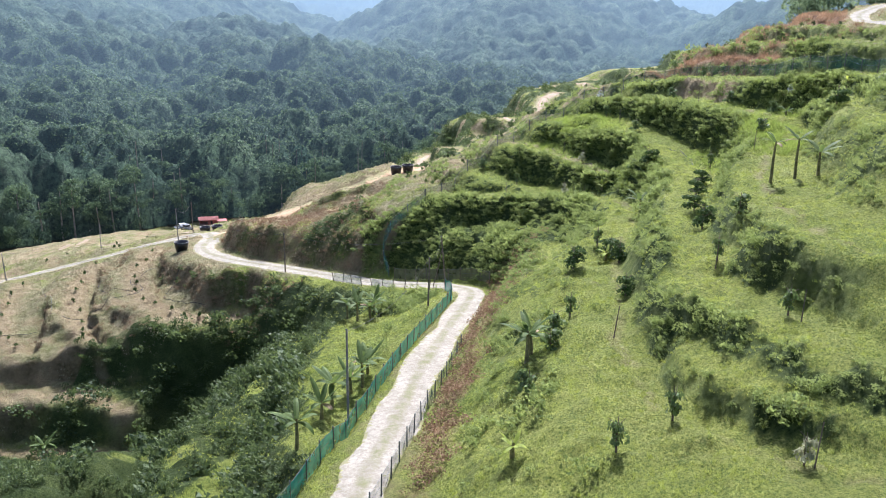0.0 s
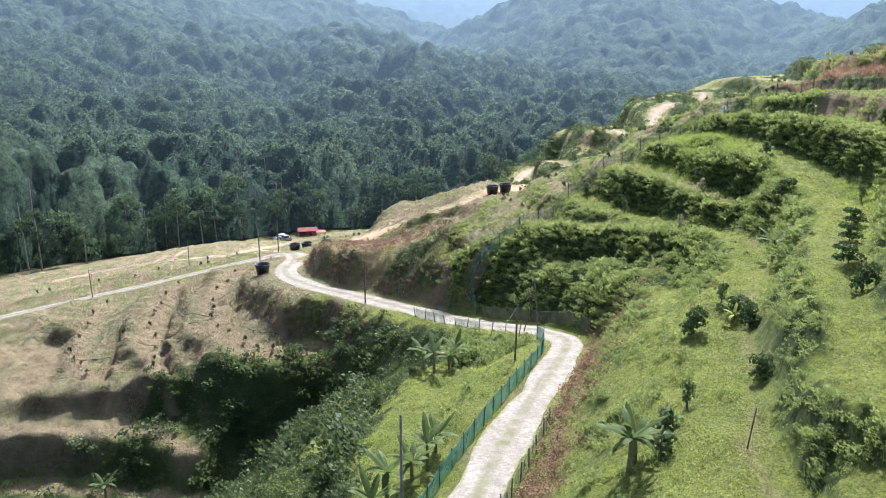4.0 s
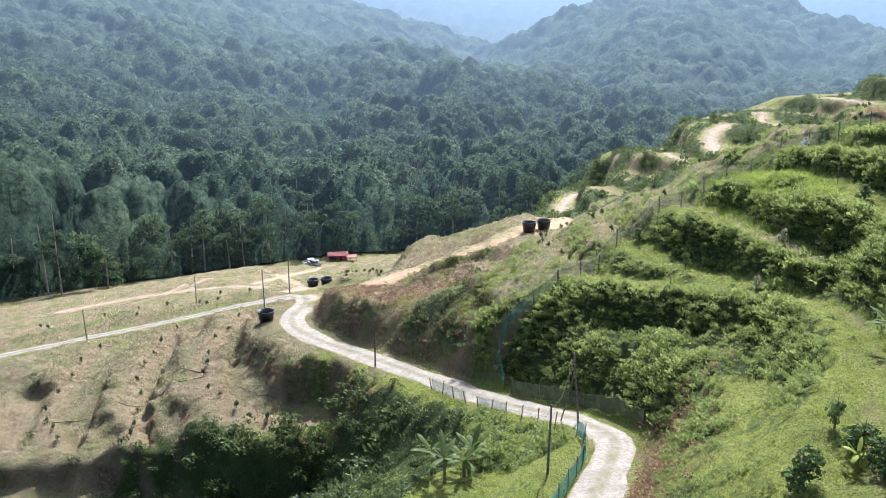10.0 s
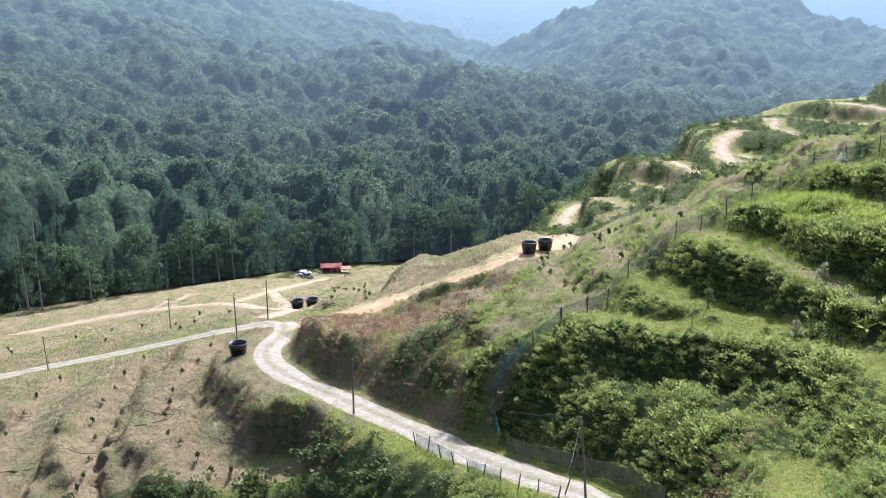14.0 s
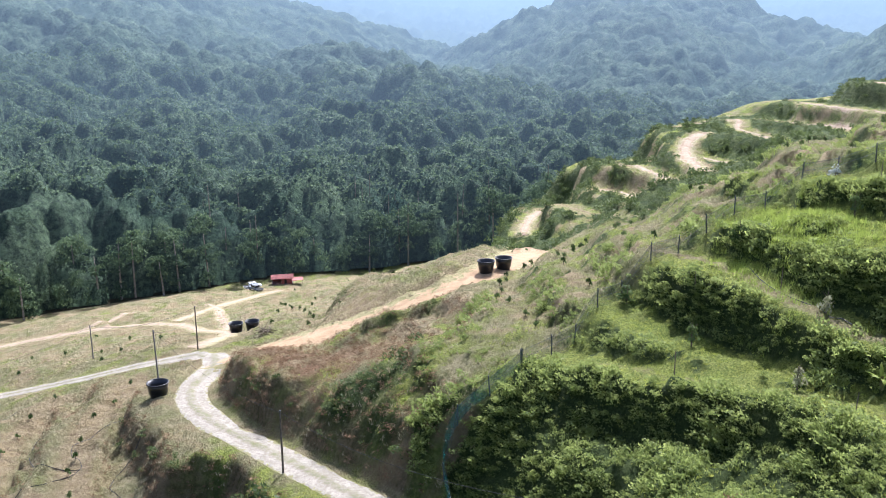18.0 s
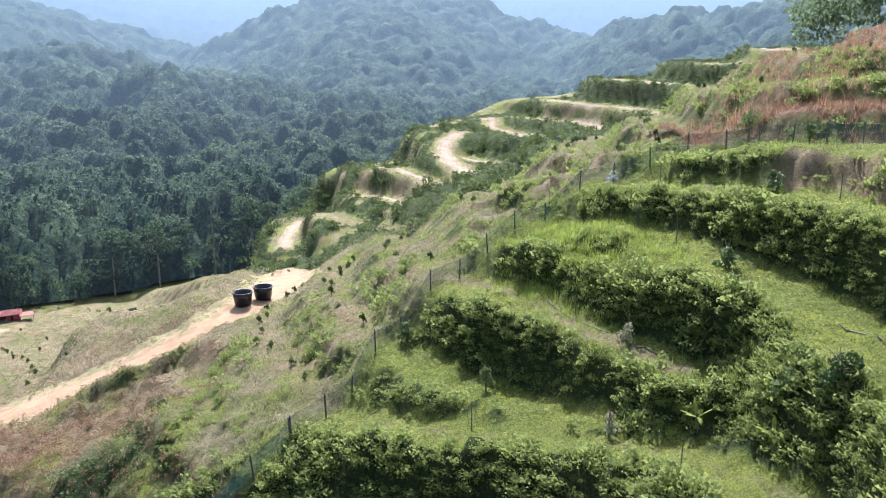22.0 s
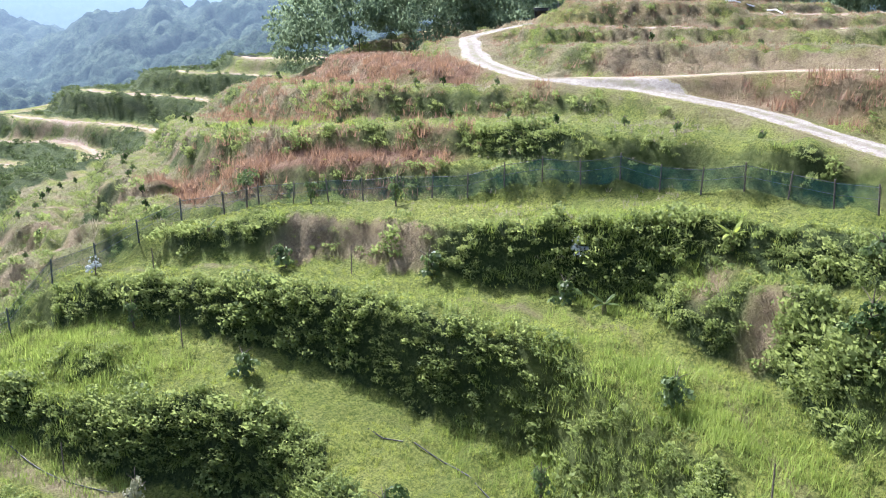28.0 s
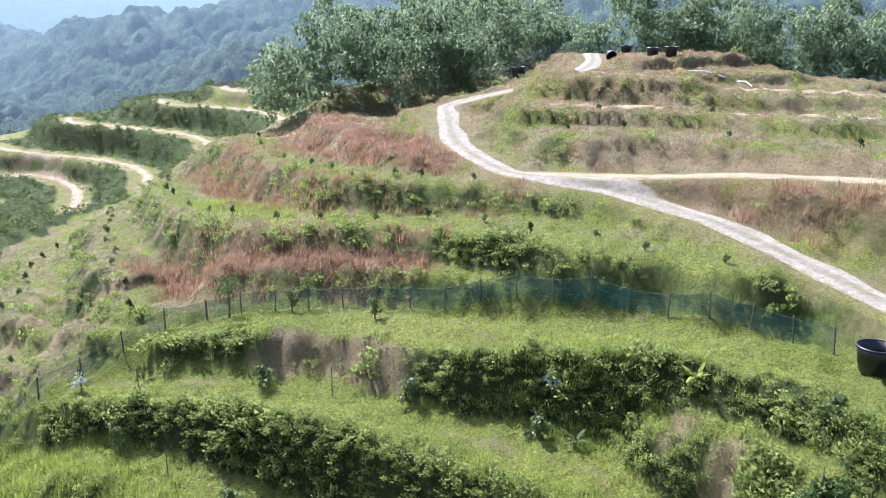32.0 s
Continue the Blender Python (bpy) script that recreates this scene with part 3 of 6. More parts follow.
GX = steps((-2600, 1), (-900, 170), (-300, 40), (-130, 9), (-72, 1.4), (-46, 0.7), (62, 0.38), (106, 0.5), (122, 0.8), (170, 3), (420, 20), (1000, 60), (2600, 160))
GY = steps((-700, 1), (-120, 60), (-50, 6), (-14, 1.0), (80, 0.38), (104, 0.55), (114, 0.8), (235, 1.2), (300, 4), (700, 20), (1400, 60), (3400, 200))
gx, gy = np.meshgrid(GX, GY)
gz = ground(gx, gy)
gz0 = gz.copy()
for k in range(3):
    core = gz.copy()
    core[1:-1, 1:-1] = 0.25 * gz[1:-1, 1:-1] + 0.125 * (gz[:-2, 1:-1] + gz[2:, 1:-1] + gz[1:-1, :-2] + gz[1:-1, 2:]) + 0.0625 * (gz[:-2, :-2] + gz[2:, 2:] + gz[:-2, 2:] + gz[2:, :-2])
    gz = core
gz = scarps(gx, gy, gz)
close = np.clip(1 - (np.hypot(gx - 10, gy - 60) - 150) / 60, 0, 1)
gz += close * (0.16 * waves(gx, gy, 3.1, 21) + 0.09 * waves(gx, gy, 1.4, 22) + 0.05 * waves(gx, gy, 0.85, 23) * np.clip((gy - np.interp(gx, FENCE_X, FENCE_Y)) / 3, 0, 1) + 0.012 * np.random.RandomState(8).randn(*gx.shape))
for nodes, half in ((ROAD, 1.9), (LANE, 1.7), (SPUR, 2.4), (HILLROAD, 1.7), (HILLROAD2, 1.5), (FARTRACK, 1.8), (FARTRACK2, 1.8)):
    d, z = near_line(nodes, gx, gy)
    k = np.clip((d - half) / 0.8, 0, 1)
    gz = gz * k + z * (1 - k)


def covers(x, y):
    """How dry, how bare and how red the land is."""
    s = lambda v: 1 / (1 + np.exp(-np.clip(v, -30, 30)))
    bell = lambda nodes, r: np.exp(-(near_line(nodes, x, y)[0] / r) ** 2)
    dry = s((y - np.interp(x, FENCE_X, FENCE_Y)) / 1.2) * 0.8
    dry *= 0.78 + 0.5 * np.clip(waves(x, y, 7, 61), -1, 0.6)
    dry *= 1 - 0.28 * s((x - 5) / 2) * s((112 - y) / 4) * s((waves(x, y, 10, 69) + 0.2) / 0.2)
    hill = s((x - 54) / 2.5)
    dry = np.maximum(dry, hill * np.clip(0.55 + 0.4 * waves(x, y, 9, 60), 0.1, 0.85))
    for nodes in (B8, B9):
        dry = np.minimum(dry, 1 - 0.95 * bell(nodes, 2.4))
    dry = np.maximum(dry, 0.62 * bell(B3, 0.9))
    dry *= 1 - 0.75 * s((np.hypot(x, y) - 262) / 6)
    dry *= 1 - 0.35 * s((y - 128) / 4) * s((x - 14) / 3)
    dry = np.maximum(dry, s((y - 92) / 3) * s((5 - x) / 3) * s((236 - y) / 5) * np.clip(0.8 + 0.25 * waves(x, y, 11, 78), 0, 0.95))
    soil = np.zeros(x.shape)
    for nodes, r, k in ((SPUR, 5.6, 0.95), (E1, 2.1, 1.0), (E2, 2.1, 0.95), (E3, 2.0, 0.85), (E4, 2.0, 0.9), (E5, 1.8, 0.8), (BAREPAD, 4.2, 0.98), (FARTRACK, 4, 0.7), (FARTRACK2, 4, 0.7), (D1, 1.2, 0.45), (D2, 1.0, 0.4),
                        (K1, 2.0, 0.75), (K2, 2.0, 0.7), (K2B, 2.0, 0.75), (K3, 2.8, 0.9), (K3B, 1.7, 0.75), (K3C, 2.2, 0.8), (K4, 1.7, 0.7), (K5, 1.7, 0.7), (K6, 1.7, 0.7), (K7, 1.7, 0.7), (K8, 1.7, 0.7), (TOP, 7, 0.7),
                        (B3, 0.8, 0.55), (B5, 0.6, 0.42), (B1, 0.6, 0.35), (C1, 1.0, 0.5), (C2, 1.0, 0.5), (C3, 1.0, 0.6), (C4, 1.2, 0.6), (HILLROAD, 3.0, 0.6), (HILLROAD2, 2.4, 0.6), (ROAD, 2.4, 0.5)):
        soil = np.maximum(soil, k * bell(nodes, r))
    straw = s((y - np.interp(x, FENCE_X, FENCE_Y) - 1) / 1.5) * s((236 - y) / 6) + hill * 0.8
    soil = np.maximum(soil, np.clip(straw, 0, 1) * np.clip(0.06 + 0.55 * waves(x, y, 4.5, 65) + 0.25 * waves(x, y, 15, 66), 0, 0.75))
    soil = np.maximum(soil, s((y - 94) / 3) * s((6 - x) / 4) * s((238 - y) / 5) * np.clip(0.3 + 0.5 * waves(x, y, 9, 67) + 0.25 * waves(x, y, 3.5, 68), 0, 0.8))
    west = s((-21 - x) / 2) * s((y - np.interp(x, FENCE_X, FENCE_Y) - 1) / 1.5) * s((88 - y) / 3)
    soil = np.maximum(soil, west * (0.12 + 0.3 * waves(x, y, 6, 64)))
    dry = np.maximum(dry, 0.95 * west)
    scar = s((y - 126) / 5) * s((58 - x) / 5) * s((x - 8) / 3) * s((232 - y) / 4)
    soil = np.maximum(soil, scar * (0.28 + 0.4 * waves(x, y, 9, 62)))
    soil = np.maximum(soil, 0.95 * bell(np.array([(63, 54, 0), (66.2, 43, 0), (67.6, 33, 0), (66.6, 20, 0)]), 1.7))
    for cx, cy, r in ((36.2, 57.2, 2.4), (37.3, 53.9, 2.5), (38.2, 51.0, 2.2), (-15, 83, 5.5), (-9, 84.5, 5), (-19.5, 86, 4.5), (-4, 83.5, 4), (-12, 89, 4.5), (-9.5, 70.5, 2.0), (-6, 74, 2.4), (-1.5, 77.5, 2.2), (41.0, 35.0, 1.4), (39.5, 32, 1.2), ):
        soil = np.maximum(soil, 0.92 * np.exp(-((x - cx) ** 2 + (y - cy) ** 2) / r ** 2))
    red = np.zeros(x.shape)
    red = np.maximum(red, bell(np.array([(40.5, 78, 0), (40.5, 69, 0), (43.3, 62, 0), (46.4, 55, 0)]), 3.3) * s((y - 53.5) / 1.2) * (1 - bell(B6, 2.6)) * (1 - bell(B8, 2.6)))
    red = np.maximum(red, bell(B10, 3.0))
    red = np.maximum(red, s((9.5 - near_line(B9, x, y)[0] - near_line(B10, x, y)[0]) / 0.8) * (1 - bell(B9, 2.5)))
    red = np.maximum(red, 0.62 * bell(np.array([(60.2, 44, 0), (60.6, 32, 0), (58.5, 18, 0)]), 3.6))
    mid = near_line(B8, x, y)[0] + near_line(B9, x, y)[0]
    red = np.maximum(red, s((11 - mid) / 0.8) * s((y - 54) / 2) * (1 - bell(B8, 3.0)) * (1 - bell(B9, 2.5)))
    red = np.maximum(red, 0.42 * s((x - 66) / 3) * s((y - 46) / 4) * s((112 - y) / 8))
    red = np.maximum(red, 0.8 * np.exp(-(((x - 9.5) / 2.2) ** 2 + ((y - 30) / 7) ** 2)))
    red = np.maximum(red, 0.72 * bell(BRUSH, 4.2))
    red = np.maximum(red, 0.5 * bell(np.array([(10.0, 35, 0), (7.6, 27, 0), (4.2, 15, 0), (1.2, 4, 0), (-1.5, -6, 0), (-5.0, -18, 0)]), 1.3))
    red *= s((118 - y) / 6)
    return np.clip(dry, 0, 1), np.clip(soil, 0, 1), np.clip(red, 0, 1)


def sheet(name, x, y, z, mat, extra=()):
    """A grid of quads as one mesh object."""
    h, w = x.shape
    me = bpy.data.meshes.new(name)
    i = np.arange(h * w).reshape(h, w)
    q = np.stack([i[:-1, :-1], i[:-1, 1:], i[1:, 1:], i[1:, :-1]], -1).reshape(-1, 4)
    raw_mesh(me, np.stack([x, y, z], -1).reshape(-1, 3), q)
    for key, val in extra:
        me.attributes.new(key, "FLOAT", "POINT").data.foreach_set("value", np.ascontiguousarray(val, np.float32).ravel())
    me.polygons.foreach_set("use_smooth", np.ones(len(q), bool))
    me.materials.append(mat)
    return new(name, me)


def raw_mesh(me, co, faces):
    """Fill a mesh from arrays of places and of equal faces."""
    n, k = faces.shape
    me.vertices.add(len(co))
    me.vertices.foreach_set("co", np.ascontiguousarray(co, np.float32).ravel())
    me.loops.add(n * k)
    me.loops.foreach_set("vertex_index", np.ascontiguousarray(faces, np.int32).ravel())
    me.polygons.add(n)
    me.polygons.foreach_set("loop_start", np.arange(0, n * k, k, dtype=np.int32))
    me.update(calc_edges=True)


def domes(x, y, cell, seed):
    """Canopy of rounded crowns, one to a cell, of uneven height, and a number from 0 to 1 for each crown."""
    i, j = np.floor(x / cell).astype(int), np.floor(y / cell).astype(int)
    best, which = np.zeros(x.shape), np.full(x.shape, 0.3)
    for di in (-1, 0, 1):
        for dj in (-1, 0, 1):
            a, b3 = i + di, j + dj
            h = np.sin(a * 127.1 + b3 * 311.7 + seed) * 43758.5453
            h2 = np.sin(a * 269.5 + b3 * 183.3 + seed) * 43758.5453
            h3 = np.sin(a * 419.2 + b3 * 371.9 + seed) * 43758.5453
            h, h2, h3 = h - np.floor(h), h2 - np.floor(h2), h3 - np.floor(h3)
            rr = np.hypot(x - (a + h) * cell, y - (b3 + h2) * cell) / (cell * (0.6 + 0.35 * h3))
            up = np.sqrt(np.maximum(0, 1 - rr * rr)) * (0.55 + 0.9 * h3)
            which = np.where(up > best, (h * 7.3 + h3 * 3.1) % 1.0, which)
            best = np.maximum(best, up)
    return best, which


# small contour cuts on the dry shoulder and round the hilltop
def cut(z, h, wander, soft=0.28):
    """Steps of height h along the contours."""
    f = (z + wander) / h
    f = f - np.floor(f)
    t = np.clip((f - 0.5 + soft / 2) / soft, 0, 1)
    return h * (t * t * (3 - 2 * t) - f)


cd, cs, cr = covers(gx, gy)
north = np.clip((gy - np.interp(gx, FENCE_X, FENCE_Y) - 1) / 3, 0, 1) * np.clip((126 - gy) / 10, 0, 1) * np.clip((gx + 60) / 6, 0, 1) * np.clip((62 - gx) / 4, 0, 1)
high = np.clip((gx - 61) / 4, 0, 1) * np.clip((120 - gx) / 5, 0, 1) * np.clip((gy - 5) / 6, 0, 1) * np.clip((112 - gy) / 8, 0, 1)
clear = np.ones(gx.shape)
for nodes in (ROAD, LANE, SPUR, HILLROAD, HILLROAD2, FARTRACK, FARTRACK2):
    clear *= np.clip((near_line(nodes, gx, gy)[0] - 2.3) / 1.5, 0, 1)
gyy, gxx = np.gradient(gz, GY, GX)
slope = np.hypot(gxx, gyy)
banks = np.clip((slope - 0.52) / 0.26, 0, 1)
gz = gz + clear * (north * 0.55 * cut(gz0, 0.85, 0.5 * waves(gx, gy, 17, 71)) * np.clip(0.6 + 0.8 * waves(gx, gy, 14, 72), 0, 1) + high * cut(gz0, 1.3, 0.25 * waves(gx, gy, 25, 73), 0.34))


gyy, gxx = np.gradient(gz, GY, GX)
risers = np.clip((np.hypot(gxx, gyy) - 0.62) / 0.3, 0, 1) * np.clip(0.4 + waves(gx, gy, 6, 74), 0, 1)
LONGNET = np.array([(-1.2, 49.6, 0), (-1.6, 53.0, 0), (1.5, 54.3, 0), (3.4, 54.9, 0), (5.7, 56.6, 0), (8.0, 59.2, 0), (10.3, 61.3, 0), (12.6, 62.9, 0), (17.1, 65.3, 0), (21.5, 67.3, 0), (25.4, 67.6, 0), (31.0, 67.0, 0), (35.6, 65.0, 0)])
HIGHNET = np.array([(35.6, 65.0, 0), (37.6, 62.6, 0), (41.2, 57.5, 0), (44.0, 51.6, 0), (46.8, 45.6, 0), (48.5, 39.2, 0), (49.0, 33.5, 0), (48.4, 30.5, 0)])
BENDNET = np.array([(8.6, 37.0, 0), (6.6, 40.6, 0), (2.6, 45.2, 0), (-0.6, 48.6, 0)])


def weediness(x, y):
    """Weeds on the banks: rank in the green parts and the gully, thin where it is dry."""
    p = banks * (1 - 0.75 * cd) * np.clip(1 - 1.15 * cs, 0, 1) * np.clip(1 - 1.3 * cr, 0, 1)
    gully = np.exp(-(near_line(GULLY, x, y)[0] / 9) ** 2) * (x < -4)
    below = ((x > -4) & (x < 24) & (y > 36) & (y < 56)) * np.clip((slope - 0.36) / 0.2, 0, 1)
    lower = (x < -9) & (y < np.interp(x, [-60, -46, -42, -36, -33, -25, -20, -9], [45, 44, 48, 54, 56, 53, 55, 48])) & (y > np.interp(x, [-30, -20, -9], [-20, 2, 32]))
    p = np.maximum(p, np.maximum(0.95 * gully * (1 - 0.9 * cs), below))
    p = np.maximum(p, 0.9 * lower * (1 - 0.9 * cs) * (waves(x, y, 12, 44) > -0.6))
    p = np.maximum(p, 1.0 * np.exp(-(((x + 8.5) / 5) ** 2 + ((y - 62.5) / 3.2) ** 2)))
    near_road = (x > -6) & (x < 9) & (y < 33)
    near_slope = (x >= 9) & (x < 40) & (y < 26)
    bare = (x < -20) & (y > 1 + np.interp(x, [-60, -46, -42, -36, -33, -25, -20, -9], [45, 44, 48, 54, 56, 53, 55, 48]))
    p = p * np.where(near_road, 0.12, 1) * np.where(near_slope, np.where(waves(x, y, 7, 48) > 0.15, 0.75, 0.3), 1) * np.where(bare, 0.4, 1) * clear
    for nodes in (LONGNET, HIGHNET, BENDNET):
        p = p * (0.1 + 0.9 * np.clip((near_line(nodes, x, y)[0] - 0.9) / 1.0, 0, 1))
    for nodes, half in ((B1, 1.15), (B2, 1.7), (B3, 2.0), (B4, 2.6), (B5, 2.5), (B6, 3.1), (B8, 2.7), (B9, 2.3)):
        p = p * np.clip((near_line(nodes, x, y)[0] - 0.62 * half) / 0.5, 0.04, 1)
    p = p * (1 - 0.95 * np.exp(-(((x - 33.5) / 2.6) ** 2 + ((y - 33) / 9) ** 2)))
    d1, z1 = near_line(B1, x, y)
    under = (x > -4) & (x < 27) & (y > np.interp(x, [6, 13, 19, 27], [34, 34.5, 33, 30])) & (y < np.interp(x, [-4, 0, 4.5], [50, 53, 56])) & (gz < z1 - 0.12) & (d1 > 1.0)
    p = np.maximum(p, 0.95 * under * clear)
    p = np.maximum(p, 0.85 * ((x > -11) & (x < np.interp(y, [33, 37, 42, 46], [-1.0, 2.0, -1.0, -5.0])) & (y > 33) & (y < 46)) * clear)
    strip = near_line(np.array([(23.9, 34.4, 0), (20.4, 24.2, 0), (17.1, 15.6, 0), (15.4, 9.2, 0), (13.9, 4.8, 0)]), x, y)[0]
    p = np.maximum(p, 0.9 * np.exp(-(strip / 0.9) ** 4) * (waves(x, y, 5, 49) > -0.5))
    strip = near_line(np.array([(13.0, -2.5, 0), (14.1, -5.8, 0), (15.2, -9.4, 0), (17.8, -12.5, 0)]), x, y)[0]
    p = np.maximum(p, 0.8 * np.exp(-(strip / 1.3) ** 4) * (waves(x, y, 4, 50) > -0.1))
    strip = near_line(np.array([(11.5, 34, 0), (9.6, 27, 0), (8.2, 20, 0), (6.6, 12, 0), (4.8, 5, 0)]), x, y)[0]
    p = np.maximum(p, 0.6 * np.exp(-(strip / 1.7) ** 4) * (waves(x, y, 5, 77) > 0.0))
    p = np.maximum(p, 0.3 * np.maximum(north, 0.2 * high) * risers * (1 - 0.8 * cs) * clear)
    knoll = (x > 3) & (x < 138) & (y > 110 + 0.4 * np.clip(x - 20, 0, 60)) & (y < 228)
    return np.where(knoll, knoll_chance(x, y), p)


KNOLL = (K1, K2, K2B, K3, K3B, K3C, K4, K5, K6, K7, K8)


def knoll_chance(x, y):
    """Shrubs on the banks of the knoll, clear of its benches."""
    d = np.min([near_line(n, x, y)[0] for n in KNOLL], axis=0)
    scarred = x < 30 + 0.28 * (y - 130)
    return np.clip((d - 2.3) / 1.0, 0, 1) * np.where(scarred, 0.85 * (waves(x, y, 11, 63) > -0.5), 0.85)


cs = cs * (1 - 0.85 * (1 - banks) * ((gx > 33) & (gx < 41) & (gy > 47) & (gy < 60)))
weedy = weediness(gx, gy)
lumps = 0.7 * domes(gx, gy, 1.7, 5.1)[0] + 0.3 * domes(gx, gy, 0.95, 2.3)[0] - 0.42
gz = gz + weedy * lumps * close * np.clip(1.15 - slope, 0.0, 1)
# where the ground takes the floor colour darkened for tree shade
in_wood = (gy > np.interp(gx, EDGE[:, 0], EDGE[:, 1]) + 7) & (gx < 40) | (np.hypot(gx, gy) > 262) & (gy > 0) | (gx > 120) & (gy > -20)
LANDSHEET = sheet("ground", gx, gy, gz, LAND, (("dry", cd), ("soil", cs), ("red", cr), ("weed", weedy), ("shaded_litter", in_wood.astype(float))))
tagged(LANDSHEET, "terraced hillside of bright grass, straw and bare earth above a wooded valley", "hillside", kind="structure")


def grid_at(field, x, y):
    i = np.clip(np.searchsorted(GX, x) - 1, 0, len(GX) - 2)
    j = np.clip(np.searchsorted(GY, y) - 1, 0, len(GY) - 2)
    return field[j, i]


def land_z(x, y):
    """Height of the built sheet at x, y."""
    x, y = np.asarray(x, float), np.asarray(y, float)
    i = np.clip(np.searchsorted(GX, x) - 1, 0, len(GX) - 2)
    j = np.clip(np.searchsorted(GY, y) - 1, 0, len(GY) - 2)
    u, v = (x - GX[i]) / (GX[i + 1] - GX[i]), (y - GY[j]) / (GY[j + 1] - GY[j])
    return (gz[j, i] * (1 - u) + gz[j, i + 1] * u) * (1 - v) + (gz[j + 1, i] * (1 - u) + gz[j + 1, i + 1] * u) * v


def resample(nodes, spacing):
    """A smooth line through the nodes (Catmull-Rom), in even steps."""
    p = np.vstack([2 * nodes[0] - nodes[1], nodes, 2 * nodes[-1] - nodes[-2]])
    out = []
    for a, b2, c2, d in zip(p[:-3], p[1:-2], p[2:-1], p[3:]):
        for t in np.linspace(0, 1, max(2, int(np.linalg.norm(c2 - b2) / spacing)), endpoint=False):
            out.append(0.5 * (2 * b2 + (c2 - a) * t + (2 * a - 5 * b2 + 4 * c2 - d) * t * t + (3 * b2 - a - 3 * c2 + d) * t ** 3))
    return np.array(out + [nodes[-1]])


def ribbon(name, nodes, half, mat, label, lift=0.05, seed=1):
    """A track laid over the land, with a ragged verge, a crown and two ruts."""
    c = resample(nodes, 0.7)
    t = np.gradient(c[:, :2], axis=0)
    t /= np.linalg.norm(t, axis=1, keepdims=True)
    nrm = np.stack([-t[:, 1], t[:, 0]], 1)
    u = np.linspace(-1, 1, 13)
    r = np.random.RandomState(seed)
    wob = np.stack([np.interp(np.arange(len(c)), np.arange(0, len(c) + 4, 4), 1 + 0.14 * r.randn(len(np.arange(0, len(c) + 4, 4)))) for _ in range(2)], 1)
    w = np.where(u[None] < 0, wob[:, :1], wob[:, 1:]) * half * u[None]
    x, y = c[:, :1] + nrm[:, :1] * w, c[:, 1:2] + nrm[:, 1:] * w
    z = land_z(x, y) + lift * (1 - np.abs(u[None]) ** 6) + 0.05 * np.exp(-(u[None] / 0.22) ** 2) - 0.03 * (np.abs(u[None]) > 0.99) + 0.012 * r.randn(*x.shape)
    ob = sheet(name, x, y, z, mat, (("edge", np.broadcast_to(np.abs(u)[None], x.shape)),))
    return tagged(ob, label, "track", kind="structure")


ribbon("road_main", ROAD, 1.55, GRAVEL, "pale crushed-stone farm track winding down the slope", seed=3)
ribbon("road_lane", LANE, 1.35, GRAVEL, "pale gravel lane across the dry valley side", seed=4)
ribbon("road_spur", SPUR, 3.6, ORANGE, "bare orange earth track with wheel ruts", seed=5)
ribbon("road_hill", HILLROAD, 1.2, GRAVEL, "pale rutted track climbing to the hilltop", seed=6)
ribbon("road_hill_branch", HILLROAD2, 1.1, SAND, "sandy branch track along the upper terrace", seed=7)
ribbon("road_valley", FARTRACK, 1.4, SAND, "sandy track on the valley floor", seed=8)
ribbon("road_valley_branch", FARTRACK2, 1.4, SAND, "sandy track leading to the shed", seed=9)
ribbon("road_scar", K3, 1.9, SAND, "pale bulldozed track over the terraced knoll", seed=10)
ribbon("road_knoll", K1[:3], 1.6, SAND, "short pale track dropping over the knoll", seed=12)
for name, nodes in (("bench_path", K4), ("bench_path_low", K3B), ("bench_path_mid", K3C), ("bench_path_west", K2B), ("bench_path_foot", K2),  ("bench_path_b", K5), ("bench_path_c", K6), ("bench_path_d", K7), ("bench_path_e", K8)):
    ribbon(name, nodes, 0.95, SAND, "narrow sandy path along a knoll terrace", seed=13)
for name, nodes in (("top_path", C2), ("top_path_b", C3)):
    ribbon(name, nodes, 0.5, SAND, "narrow sandy path along a hilltop terrace", seed=14)
VALLEYLOOP = np.array([(-37, 122, 0), (-43, 138, 0), (-50, 158, 0), (-58, 178, 0), (-67, 186, 0), (-71, 176, 0), (-71, 160, 0), (-75, 151, 0)], float)
ribbon("road_valley_loop", VALLEYLOOP, 1.3, SAND, "faint sandy loop track round a low mound", seed=15)

